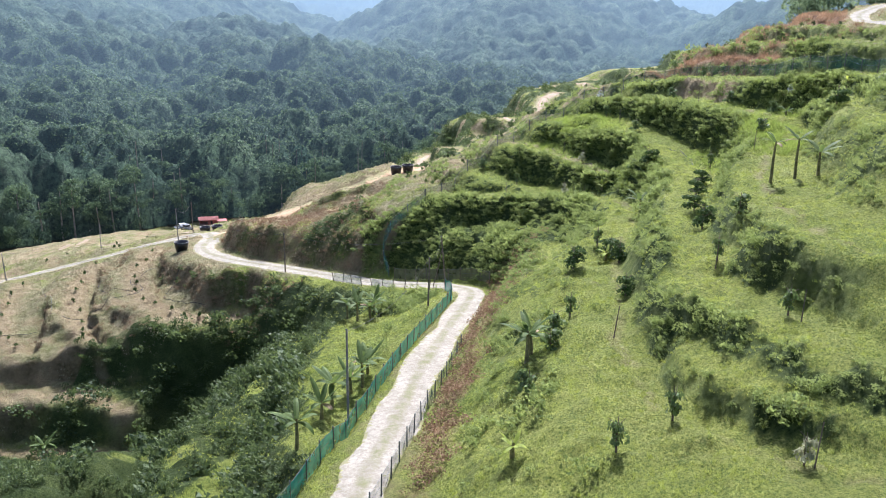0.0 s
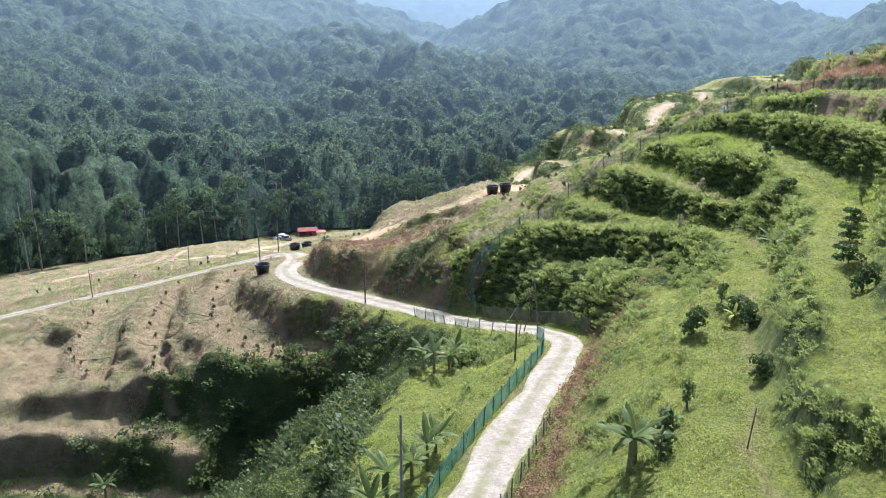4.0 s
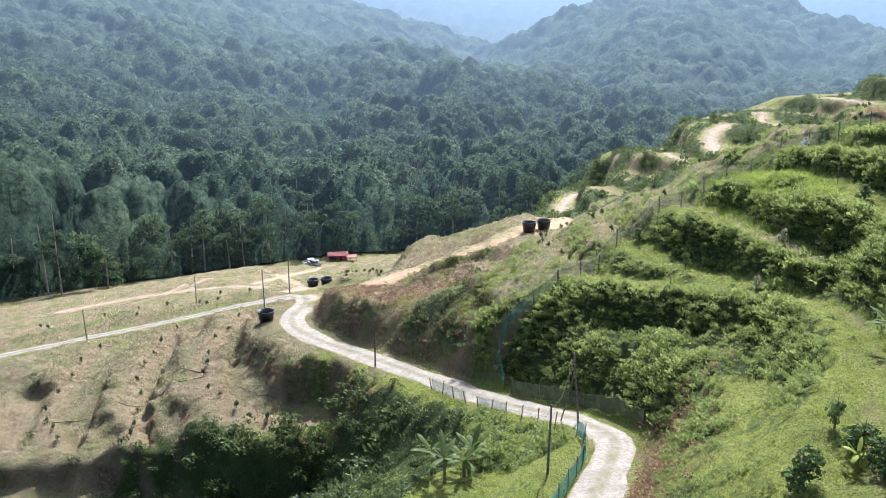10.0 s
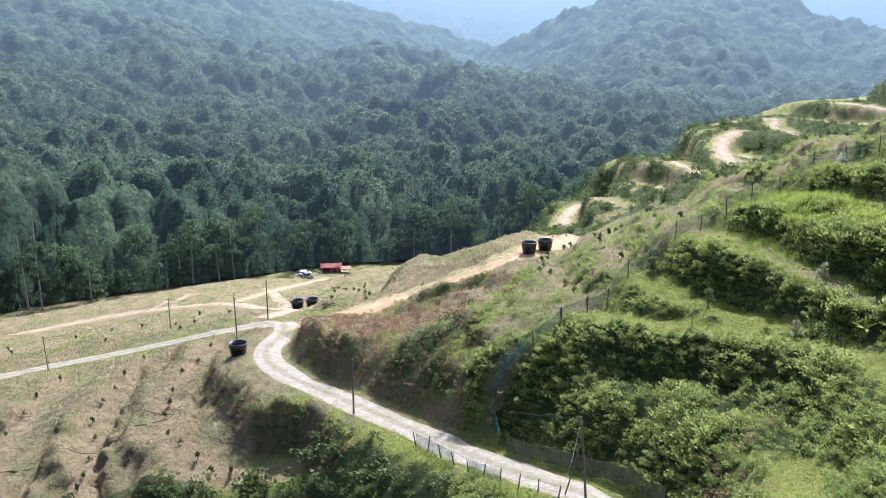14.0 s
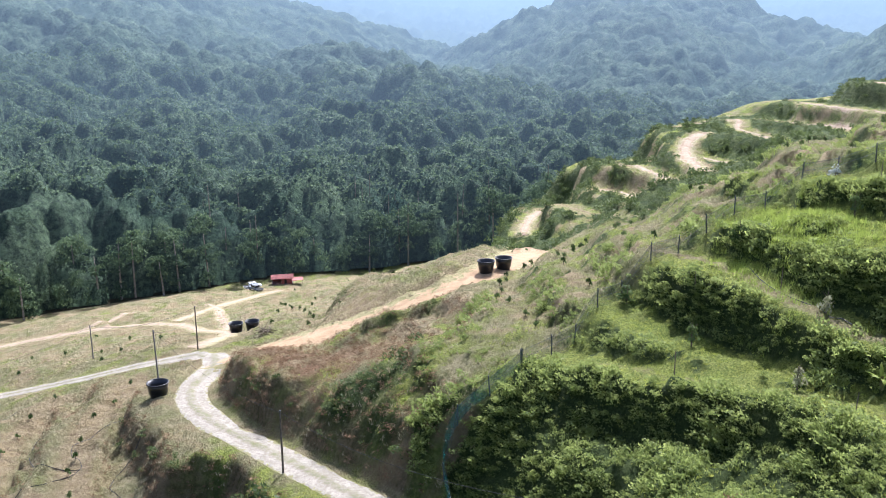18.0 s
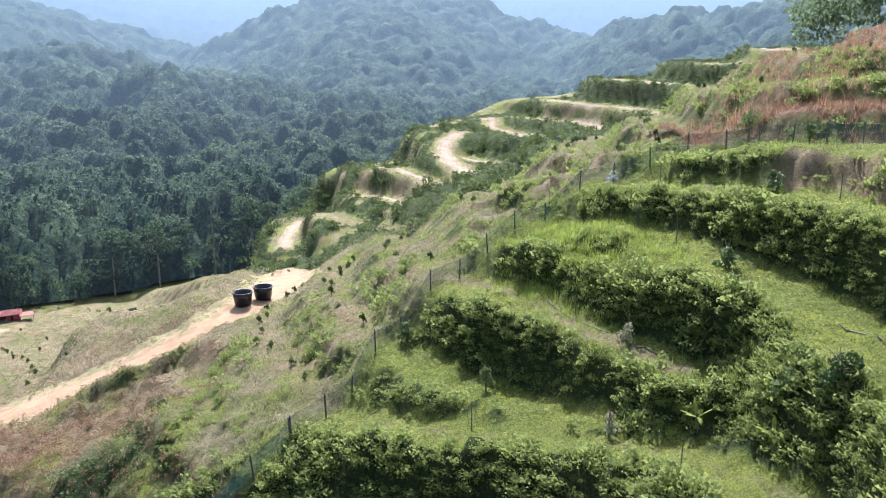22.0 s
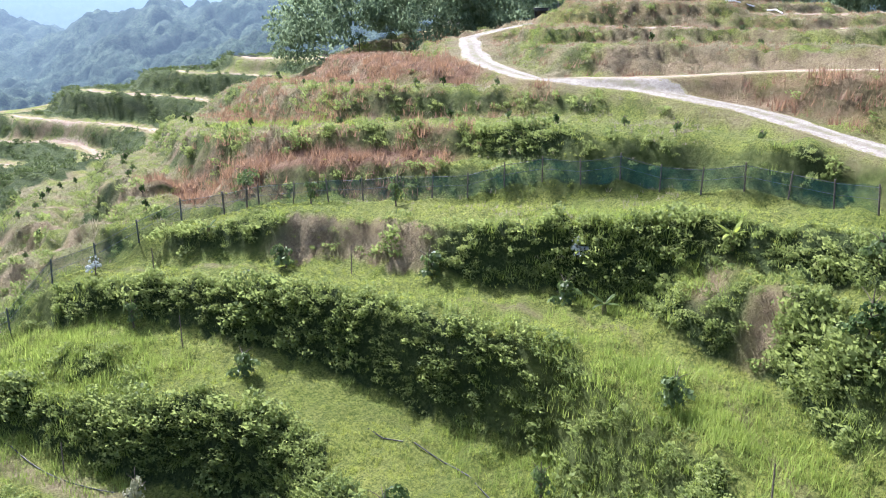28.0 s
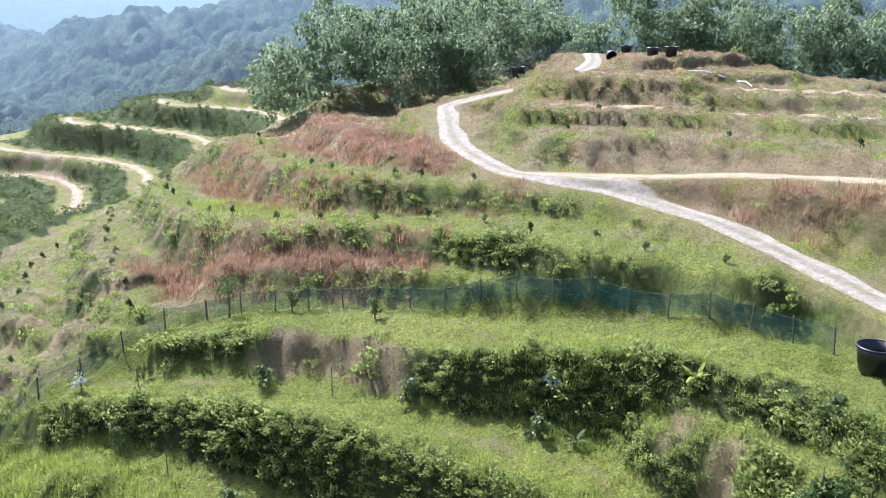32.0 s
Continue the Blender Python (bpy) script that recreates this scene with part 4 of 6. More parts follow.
# ---- woods ----
def spray(r, n, size, centres, radii, flatten=0.75, loose=0.55, pointed=False):
    """n leaf sprays, bent quads or pointed leaves, on the skin of lobes: places (n, 4 or 3, 3)."""
    k = r.randint(0, len(centres), n)
    way = r.randn(n, 3)
    way[:, 2] = np.abs(way[:, 2]) * 0.9 + way[:, 2] * 0.25
    way /= np.linalg.norm(way, axis=1, keepdims=True)
    mid = centres[k] + way * radii[k, None] * r.uniform(0.72, 1.06, (n, 1)) * (1, 1, flatten)
    nrm = way + loose * r.randn(n, 3)
    nrm /= np.linalg.norm(nrm, axis=1, keepdims=True)
    a = np.cross(nrm, r.randn(n, 3))
    a /= np.linalg.norm(a, axis=1, keepdims=True)
    b2 = np.cross(nrm, a)
    s = size * r.uniform(0.6, 1.3, (n, 1))
    ln = s * r.uniform(0.75, 1.15, (n, 1))
    if pointed:
        return np.stack([mid - a * ln * 0.6 - b2 * s * 0.75, mid - a * ln * 0.6 + b2 * s * 0.75 + nrm * s * 0.2, mid + a * ln * 1.2 - nrm * s * 0.3], 1)
    return np.stack([mid - a * ln, mid - b2 * s * 0.75 + nrm * s * 0.15, mid + a * ln - nrm * s * 0.3, mid + b2 * s * 0.75 + nrm * s * 0.1], 1)


def crown(seed, n, size, lobes=6, wide=1.0, tall=1.0, lobe=(0.32, 0.58), loose=0.55, pointed=False):
    """A crown of unit radius about its base at 0, from uneven lobes."""
    r = np.random.RandomState(seed)
    ang = r.uniform(0, 6.283, lobes)
    rad = r.uniform(0.15, 0.62, lobes) * wide
    cen = np.stack([rad * np.cos(ang), rad * np.sin(ang), r.uniform(0.25, 1.15, lobes) * tall], 1)
    cen[0] = (0, 0, 0.95 * tall)
    return spray(r, n, size, cen, r.uniform(*lobe, lobes), loose=loose, pointed=pointed)


def quads_mesh(name, groups, mat, tones):
    """One mesh from arrays of equal faces (n, 4 or 3, 3), with a tone for every face."""
    q = np.concatenate(groups)
    me = bpy.data.meshes.new(name)
    sides = q.shape[1]
    raw_mesh(me, q.reshape(-1, 3), np.arange(len(q) * sides).reshape(-1, sides))
    me.attributes.new("tone", "FLOAT", "POINT").data.foreach_set("value", np.repeat(np.concatenate(tones), sides).astype(np.float32))
    me.materials.append(mat)
    return new(name, me)


def scatter(templates, x, y, z, scale, r, tall=None, tone=None, lean=None):
    """Stand templates at the places, turned and sized at random, and leaning where asked."""
    out, tones = [], []
    pick = r.randint(0, len(templates), len(x))
    for i in range(len(x)):
        t = templates[pick[i]]
        a = r.uniform(0, 6.283)
        c2, s2 = math.cos(a), math.sin(a)
        m = np.array([[c2, s2, 0], [-s2, c2, 0], [0, 0, 1]]) * (scale[i], scale[i], scale[i] * (tall[i] if tall is not None else 1))
        if lean is not None:
            m[2, :2] = lean[i] * scale[i]
        out.append(t @ m + (x[i], y[i], z[i]))
        tones.append(np.full(len(t), tone[i] if tone is not None else r.rand()))
    return out, tones


def in_view(x, y, lo=-42, hi=86):
    """Within the fan of ground that is ever looked at."""
    az = np.degrees(np.arctan2(x + 4, y + 48))
    return (az > lo) & (az < hi)


r = np.random.RandomState(41)
near_tree = [crown(100 + k, 640, 0.064, 13, 1.15, 1.25, (0.22, 0.44), 0.45, True) for k in range(8)]
top_tree = [crown(120 + k, 620, 0.060, 13, 1.1, 1.25, (0.24, 0.46), 0.5, True) for k in range(8)]
low_tree = [crown(150 + k, 130, 0.095, 7, 1.0, 1.0, (0.32, 0.58), 0.55, True) for k in range(6)]


def wooded(x, y):
    """True where forest stands."""
    ex, ey = EDGE[:, 0], EDGE[:, 1]
    edge = np.interp(x, ex, ey + 4)
    left = (x < 40) & (y > edge)
    right = (x >= 40) & (y > np.interp(x, [40, 60, 90, 120, 150, 200], [240, 262, 290, 292, 275, 245]))
    right &= x > 40
    return left | right | (hilltop(x, y) & (np.hypot(x, y) > 400))


def hilltop(x, y):
    """Scrubby wood behind the hilltop."""
    behind = (x > 76) & (x < 116) & (y > np.interp(x, [76, 84, 92, 100, 116], [104, 95, 88, 88, 90])) & (y < 118)
    return behind | ((x > 116) & (x > 116 + 0.2 * np.abs(y - 62)) & (y > 0) & (y < np.interp(x, [116, 150, 200], [120, 150, 420])))


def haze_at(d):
    """Share of blue glow put into leaves and hills as haze, more further off."""
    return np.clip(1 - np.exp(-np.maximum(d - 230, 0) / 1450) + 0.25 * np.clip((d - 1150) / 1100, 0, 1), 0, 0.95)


FOREST_HAZE = leafy("canopy with haze glow", (0.020, 0.044, 0.030), (0.115, 0.165, 0.08), 0.8, 0.1, 0.3)
# blue emission mixed into the leaves, standing in for haze
nt = FOREST_HAZE.node_tree
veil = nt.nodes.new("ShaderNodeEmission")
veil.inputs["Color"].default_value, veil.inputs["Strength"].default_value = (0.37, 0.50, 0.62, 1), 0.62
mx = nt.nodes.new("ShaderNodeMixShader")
nt.links.new(attribute(nt, "haze_glow"), mx.inputs[0])
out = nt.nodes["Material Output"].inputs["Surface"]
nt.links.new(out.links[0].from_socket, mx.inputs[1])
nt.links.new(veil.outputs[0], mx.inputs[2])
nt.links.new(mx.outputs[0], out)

def plant_wood(lo, hi, gap, templates, size, name, label, edge=0):
    """Trees between two distances; edge: only so deep from the edge of the wood."""
    mat = FOREST_HAZE
    n = int(hi / gap)
    xs, ys = np.meshgrid(np.arange(-n, n) * gap, np.arange(0, n) * gap)
    xs, ys = xs.ravel() + r.uniform(-0.45, 0.45, xs.size) * gap, ys.ravel() + r.uniform(-0.45, 0.45, ys.size) * gap
    d = np.hypot(xs, ys)
    ok = (d > lo) & (d < hi) & in_view(xs, ys) & wooded(xs, ys)
    if edge:
        ok &= ~(wooded(xs, ys - edge) & wooded(xs - 0.4 * edge, ys - 0.7 * edge) & wooded(xs + 0.4 * edge, ys - 0.7 * edge))
    xs, ys = xs[ok], ys[ok]
    zs = land_z(xs, ys)
    s = size * (0.55 + 0.95 * r.rand(len(xs)) ** 1.5) * (1 + 0.15 * waves(xs, ys, 60, 31))
    h = r.uniform(9, 19, len(xs)) * (1 + 0.3 * waves(xs, ys, 45, 32))
    tone = np.clip(0.42 + 0.42 * waves(xs, ys, 60, 33) + 0.36 * r.randn(len(xs)), 0, 1)
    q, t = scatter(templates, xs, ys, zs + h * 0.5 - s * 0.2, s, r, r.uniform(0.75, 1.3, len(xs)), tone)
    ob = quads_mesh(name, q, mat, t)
    # haze glow of each tree
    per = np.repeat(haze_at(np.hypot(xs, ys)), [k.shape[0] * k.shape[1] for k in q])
    ob.data.attributes.new("haze_glow", "FLOAT", "POINT").data.foreach_set("value", per.astype(np.float32))
    tagged(ob, label, "forest", kind="stuff")
    return xs, ys, zs, h, s


WOOD = plant_wood(0, 350, 6.0, near_tree, 4.4, "forest_near", "dense dark-green rainforest rising behind the clearing", 34)

# undergrowth along the foot of the wood, and scrub behind the hilltop
fx, fy = r.uniform(-170, 180, 5000), r.uniform(150, 330, 5000)
ok = wooded(fx, fy) & (np.hypot(fx, fy) < 300) & in_view(fx, fy) & (r.rand(5000) < np.where(wooded(fx, fy - 22), 0.22, 0.6))
fx, fy = fx[ok], fy[ok]
q, t = scatter(low_tree, fx, fy, land_z(fx, fy) - 0.4, r.uniform(1.6, 4.2, len(fx)), r, r.uniform(0.9, 2.0, len(fx)))
under = quads_mesh("forest_undergrowth", q, FOREST_HAZE, t)
# the undergrowth gets its share of haze glow too
under.data.attributes.new("haze_glow", "FLOAT", "POINT").data.foreach_set("value", np.repeat(haze_at(np.hypot(fx, fy)), [k.shape[0] * k.shape[1] for k in q]).astype(np.float32))
tagged(under, "dense undergrowth at the foot of the rainforest", "undergrowth", kind="stuff")
fx, fy = r.uniform(74, 330, 8000), r.uniform(0, 300, 8000)
ok = hilltop(fx, fy) & (np.hypot(fx, fy) < 400) & (r.rand(8000) < np.where(fx < 150, 0.2, 0.1))
fx, fy = fx[ok], fy[ok]
q, t = scatter(low_tree, fx, fy, land_z(fx, fy) + r.uniform(-0.5, 1.5, len(fx)), r.uniform(1.6, 3.6, len(fx)), r, r.uniform(0.9, 1.7, len(fx)))
tagged(quads_mesh("hilltop_scrub", q, FOREST, t), "dark broad-leaved scrub wood behind the hilltop", "scrub", kind="stuff")
fx, fy = r.uniform(74, 175, 2200), r.uniform(30, 150, 2200)
ok = hilltop(fx, fy) & (r.rand(2200) < np.where(fx < 135, 0.5, 0.12))
fx, fy = fx[ok], fy[ok]
s = r.uniform(2.4, 4.6, len(fx))
q, t = scatter(top_tree, fx, fy, land_z(fx, fy) + r.uniform(-1.0, 4.5, len(fx)), s, r, r.uniform(1.0, 1.7, len(fx)), np.clip(0.6 + 0.3 * r.randn(len(fx)), 0, 1))
tagged(quads_mesh("hilltop_trees", q, FOREST, t), "leafy trees of the wood behind the hilltop", "trees", kind="stuff")

# ---- far hills, a backdrop under canopy, haze put in as blue glow ----
HILLS, nt, b = material("distant canopy with haze glow", 0.9, 0.1)
c = blend(nt, attribute(nt, "tone"), (0.026, 0.056, 0.034), (0.115, 0.165, 0.085))
c = blend(nt, arith(nt, "MULTIPLY", noise_fac(nt, 0.035, 4), 0.5), c, (0.04, 0.075, 0.05))
# dark specks in the colour stand for shaded gaps between leaves
c = blend(nt, arith(nt, "MULTIPLY", noise_fac(nt, 0.5, 6, 0.8, 0.42, 0.6), 0.85), c, (0.012, 0.026, 0.018))
bump(nt, b, noise_fac(nt, 0.6, 6, 0.8, 0.2, 0.8), 1.0, 1.3)
nt.links.new(c, b.inputs["Base Color"])
# blue emission in the surface itself stands in for haze
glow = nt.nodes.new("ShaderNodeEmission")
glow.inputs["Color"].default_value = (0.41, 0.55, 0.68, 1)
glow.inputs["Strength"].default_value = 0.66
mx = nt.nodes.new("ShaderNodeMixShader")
nt.links.new(attribute(nt, "haze_glow"), mx.inputs[0])
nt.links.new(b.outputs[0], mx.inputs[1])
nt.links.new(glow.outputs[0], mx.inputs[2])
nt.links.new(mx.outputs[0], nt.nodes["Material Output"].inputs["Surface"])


ds = np.concatenate([np.arange(205, 246, 4), np.arange(246, 460, 1.9), np.arange(460, 660, 2.8), np.arange(660, 1110, 5), np.arange(1110, 1450, 12), np.arange(1450, 3400, 40)])
azs = np.radians(np.concatenate([np.arange(-44, 40, 0.22), np.arange(40, 86, 0.45)]))
pd, pa = np.meshgrid(ds, azs, indexing="ij")
px, py = pd * np.sin(pa), pd * np.cos(pa)
tops, crown_tone = domes(px, py, 10.0, 3.7)
canopy = far_hills(px, py) + 9 + 7 * tops + 4 * domes(px, py, 5.5, 9.1)[0] + 2.0 * domes(px, py, 3.1, 1.3)[0] * (pd < 660) + 5 * domes(px, py, 27, 6.6)[0]
crown_tone = np.clip(0.65 * crown_tone + 0.25 + 0.35 * waves(px, py, 60, 33), 0, 1)
deep = sum(wooded(px, py - k) & wooded(px - 0.5 * k, py - 0.7 * k) & wooded(px + 0.5 * k, py - 0.7 * k) for k in (5, 9, 13, 17, 21, 26)) / 6.0
base = np.minimum(far_hills(px, py), land_z(px, py)) - 2
canopy = np.where(deep > 0, base + (canopy - base) * deep ** 0.6, np.minimum(far_hills(px, py), land_z(px, py)) - 6)
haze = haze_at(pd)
hills = sheet("backdrop_hills", px, py, canopy, HILLS, (("haze_glow", haze), ("tone", crown_tone)))
tagged(hills, "hazy blue wooded hills, ridge behind ridge", "distant hills", kind="structure")
# leaves over the nearer canopy
n = 190000
ld, la = np.sqrt(r.uniform(262 ** 2, 520 ** 2, n)) , r.uniform(-0.72, 0.75, n)
li, lj = np.searchsorted(ds, ld) - 1, np.searchsorted(azs, la) - 1
ok = (deep[li, lj] > 0.4) & (r.rand(n) < np.where(la > 0.3, 0.6, 1) * np.clip(1.5 - ld / 700, 0.4, 1))
ld, la, li, lj = ld[ok], la[ok], li[ok], lj[ok]
u, v = (ld - ds[li]) / (ds[li + 1] - ds[li]), (la - azs[lj]) / (azs[lj + 1] - azs[lj])
lz = (canopy[li, lj] * (1 - u) + canopy[li + 1, lj] * u) * (1 - v) + (canopy[li, lj + 1] * (1 - u) + canopy[li + 1, lj + 1] * u) * v
mid = np.stack([ld * np.sin(la), ld * np.cos(la), lz + r.uniform(-0.2, 0.7, len(ld))], 1)
way = r.randn(len(ld), 3) + (0, -0.4, 1.0)
way /= np.linalg.norm(way, axis=1, keepdims=True)
a1 = np.cross(way, r.randn(len(ld), 3))
a1 /= np.linalg.norm(a1, axis=1, keepdims=True)
b1 = np.cross(way, a1)
size = r.uniform(0.35, 0.85, (len(ld), 1))
q = np.stack([mid - a1 * size * 0.6 - b1 * size * 0.7, mid - a1 * size * 0.6 + b1 * size * 0.7, mid + a1 * size], 1)
leaves = quads_mesh("hazed_canopy_leaves", [q], FOREST_HAZE, [np.clip(crown_tone[li, lj] + 0.2 * r.randn(len(ld)), 0, 1)])
# haze glow of each leaf
leaves.data.attributes.new("haze_glow", "FLOAT", "POINT").data.foreach_set("value", np.repeat(haze_at(ld), 3).astype(np.float32))
tagged(leaves, "hazy rainforest canopy climbing the distant hills", "forest", kind="stuff")

# trunks along the edge of the wood
def tube(path, radii, sides=6):
    """Quads of a tube along a path: (n, 4, 3)."""
    path = np.asarray(path, float)
    t = np.gradient(path, axis=0)
    t /= np.linalg.norm(t, axis=1, keepdims=True)
    ref = np.array([1.0, 0.2, 0.1]) if abs(t[0, 2]) > 0.7 else np.array([0, 0.1, 1.0])
    a = np.cross(t, ref)
    a /= np.linalg.norm(a, axis=1, keepdims=True)
    c = np.cross(t, a)
    ang = np.arange(sides) * 2 * math.pi / sides
    ring = path[:, None] + np.asarray(radii, float)[:, None, None] * (a[:, None] * np.cos(ang)[None, :, None] + c[:, None] * np.sin(ang)[None, :, None])
    nxt = np.roll(ring, -1, 1)
    return np.stack([ring[:-1], nxt[:-1], nxt[1:], ring[1:]], 2).reshape(-1, 4, 3)


def solid(name, quads, mat, parent=None, label="", smooth=True):
    """One mesh object from welded quads."""
    q = np.concatenate(quads) if isinstance(quads, (list, tuple)) else quads
    co, inv = np.unique(q.reshape(-1, 3).round(4), axis=0, return_inverse=True)
    me = bpy.data.meshes.new(name)
    me.from_pydata(co.tolist(), [], [list(dict.fromkeys(f)) for f in inv.reshape(-1, 4).tolist() if len(set(f)) > 2])
    me.polygons.foreach_set("use_smooth", np.full(len(me.polygons), smooth))
    me.materials.append(mat)
    ob = new(name, me)
    ob.parent = parent
    if label:
        ob["label"] = label
    return ob


def part(name, bm, mat, parent, label=""):
    """Link a bmesh as one mesh under its thing."""
    me = bpy.data.meshes.new(name)
    bm.to_mesh(me)
    bm.free()
    me.materials.append(mat)
    ob = new(name, me)
    ob.parent = parent
    if label:
        ob["label"] = label
    return ob


wx, wy, wz, wh, ws = WOOD
fringe = (np.hypot(wx, wy) < 300) & (r.rand(len(wx)) < 0.5)
stems = []
for x, y, z, h in zip(wx[fringe], wy[fringe], wz[fringe], wh[fringe]):
    lean = r.uniform(-0.6, 0.6, 2)
    stems.append(tube([(x, y, z - 0.5), (x + lean[0] * 0.4, y + lean[1] * 0.4, z + h * 0.5), (x + lean[0], y + lean[1], z + h + 1.5)], (0.32, 0.24, 0.12), 5))
st = quads_mesh("forest_trunks", stems, BARK, [np.full(len(q), 0.5) for q in stems])
tagged(st, "pale slender trunks along the edge of the rainforest", "tree trunks", kind="stuff")

# ---- weeds and grass of the slopes ----
ROADS = (ROAD, LANE, SPUR, HILLROAD, HILLROAD2, FARTRACK, FARTRACK2)


def off_road(x, y, keep=2.1):
    ok = np.ones(len(x), bool)
    for nodes in ROADS:
        ok &= near_line(nodes, x, y)[0] > keep
    return ok


def sow(n, x0, x1, y0, y1, chance, keep=2.1):
    """n random places kept by a chance that depends on x, y."""
    x, y = r.uniform(x0, x1, n), r.uniform(y0, y1, n)
    ok = (r.rand(n) < chance(x, y)) & off_road(x, y, keep)
    return x[ok], y[ok]


def steepness(x, y):
    return grid_at(banks, x, y)


weeds = [crown(300 + k, 96, 0.10, 7, 1.0, 0.75, (0.28, 0.5), 0.55, True) - (0, 0, 0.3) for k in range(9)]
far_weeds = [crown(320 + k, 56, 0.13, 6, 1.0, 0.75, (0.3, 0.52), 0.55, True) - (0, 0, 0.3) for k in range(6)]
spread = np.clip(np.sqrt(1 + slope ** 2) / 2.2, 0.4, 1.2)
slope_y, slope_x = np.gradient(gz0, GY, GX)


def plant_weeds(n, x0, x1, y0, y1, templates, size, tone0, chance, name, label, mat):
    """Clumps over the weedy ground, leaning out from the banks."""
    x, y = sow(n, x0, x1, y0, y1, lambda x, y: chance * grid_at(weedy * spread, x, y))
    lean = -np.stack([grid_at(slope_x, x, y), grid_at(slope_y, x, y)], 1)
    lean *= np.minimum(1, 1.0 / np.maximum(np.linalg.norm(lean, axis=1, keepdims=True), 1e-6)) * 0.7
    # shade put into the tones: gully bushes darker, bank below B1 lightened against it
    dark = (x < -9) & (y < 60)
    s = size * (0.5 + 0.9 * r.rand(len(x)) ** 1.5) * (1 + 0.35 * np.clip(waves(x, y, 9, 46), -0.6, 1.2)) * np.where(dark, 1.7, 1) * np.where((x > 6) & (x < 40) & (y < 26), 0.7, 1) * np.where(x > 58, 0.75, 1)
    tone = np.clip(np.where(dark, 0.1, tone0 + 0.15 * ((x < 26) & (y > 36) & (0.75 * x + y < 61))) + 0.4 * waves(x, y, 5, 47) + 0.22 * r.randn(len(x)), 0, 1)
    q, t = scatter(templates, x, y, land_z(x, y) - 0.05 * s, s, r, r.uniform(0.8, 1.4, len(x)), tone, lean)
    tagged(quads_mesh(name, q, mat, t), label, "weeds", kind="stuff")


# darker copy of the weed leaves, with shade put into the colour
GULLYLEAF = leafy("shade-darkened bush leaves", (0.028, 0.055, 0.018), (0.13, 0.17, 0.055), 0.6, 0.2, 0.3)
plant_weeds(64000, -4, 52, -16, 74, weeds, 0.62, 0.5, 0.82, "bank_weeds", "rank dark-green weeds and creepers on the terrace banks", BUSHY)
plant_weeds(9000, -62, -4, -16, 74, weeds, 0.8, 0.35, 0.55, "gully_bushes", "dense bushes, darkened for shade, filling the gully below the track", GULLYLEAF)
plant_weeds(30000, 20, 112, 20, 112, far_weeds, 0.62, 0.42, 1.0, "upper_weeds", "green weeds and creepers on the upper terrace banks", BUSHY)
plant_weeds(12000, 3, 138, 112, 226, far_weeds, 1.0, 0.5, 1.0, "knoll_shrubs", "dark-green shrubs on the banks of the terraced knoll", GULLYLEAF)


def short_tuft(seed, n, wide=0.11):
    """Short pointed lawn blades of unit height."""
    rr = np.random.RandomState(seed)
    a, p = rr.uniform(0, 6.283, n), rr.uniform(-0.8, 0.8, (n, 2))
    d = np.stack([np.cos(a), np.sin(a), 0 * a], 1)
    sd = np.stack([-d[:, 1], d[:, 0], 0 * a], 1) * wide
    b0 = np.column_stack([p, np.full(n, -0.1)])
    top = b0 + d * rr.uniform(0.2, 0.9, (n, 1)) + np.column_stack([0 * a, 0 * a, rr.uniform(0.7, 1.2, n)])
    return np.stack([b0 - sd, b0 + sd, top], 1)


lawn = [short_tuft(430 + k, 11) for k in range(6)]


def lawn_chance(x, y):
    dry, soil, red = grid_at(cd, x, y), grid_at(cs, x, y), grid_at(cr, x, y)
    return (1 - np.clip(dry * 1.4, 0, 1)) * (1 - soil) * (1 - red) * (1 - 0.2 * steepness(x, y)) * (0.55 + 0.45 * waves(x, y, 6, 51))


def rank_grass(x, y):
    """Where the grass stands tall."""
    k = np.exp(-(((x - 22.5) / 3.5) ** 2 + ((y - 60) / 6) ** 2)) + np.exp(-(((x - 33.5) / 2.6) ** 2 + ((y - 33) / 9) ** 2))
    k += np.exp(-(((x - 41.5) / 2) ** 2 + ((y - 40) / 3.5) ** 2)) + 0.6 * np.exp(-(((x - 48.5) / 2) ** 2 + ((y - 78) / 8) ** 2))
    return np.clip(k, 0, 1)


xs, ys = sow(62000, -20, 48, -16, 70, lawn_chance, 1.45)
q, t = scatter(lawn, xs, ys, land_z(xs, ys), r.uniform(0.07, 0.17, len(xs)), r, None, np.clip(0.5 + 0.35 * waves(xs, ys, 4, 54) + 0.2 * r.randn(len(xs)), 0, 1))
tagged(quads_mesh("mown_grass", q, GRASSY, t), "short bright green grass on the mown terraces", "grass", kind="stuff")
xs, ys = sow(34000, 17, 52, 26, 86, lambda x, y: np.maximum(rank_grass(x, y), 0.25 * grid_at(weedy, x, y) * (waves(x, y, 6, 52) > 0.2)))
h = r.uniform(0.22, 0.5, len(xs))
TALLGRASS = leafy("tall grass blades", (0.16, 0.235, 0.04), (0.33, 0.40, 0.085), 0.6, 0.15, 0.34)
q, t = scatter([short_tuft(400 + k, 16, 0.045) for k in range(6)], xs, ys, land_z(xs, ys), h, r, r.uniform(0.8, 1.3, len(xs)), np.clip(0.5 + 0.4 * waves(xs, ys, 7, 53), 0, 1))
tagged(quads_mesh("grass_tufts", q, TALLGRASS, t), "tall green grass tufts on the terraces and banks", "grass", kind="stuff")
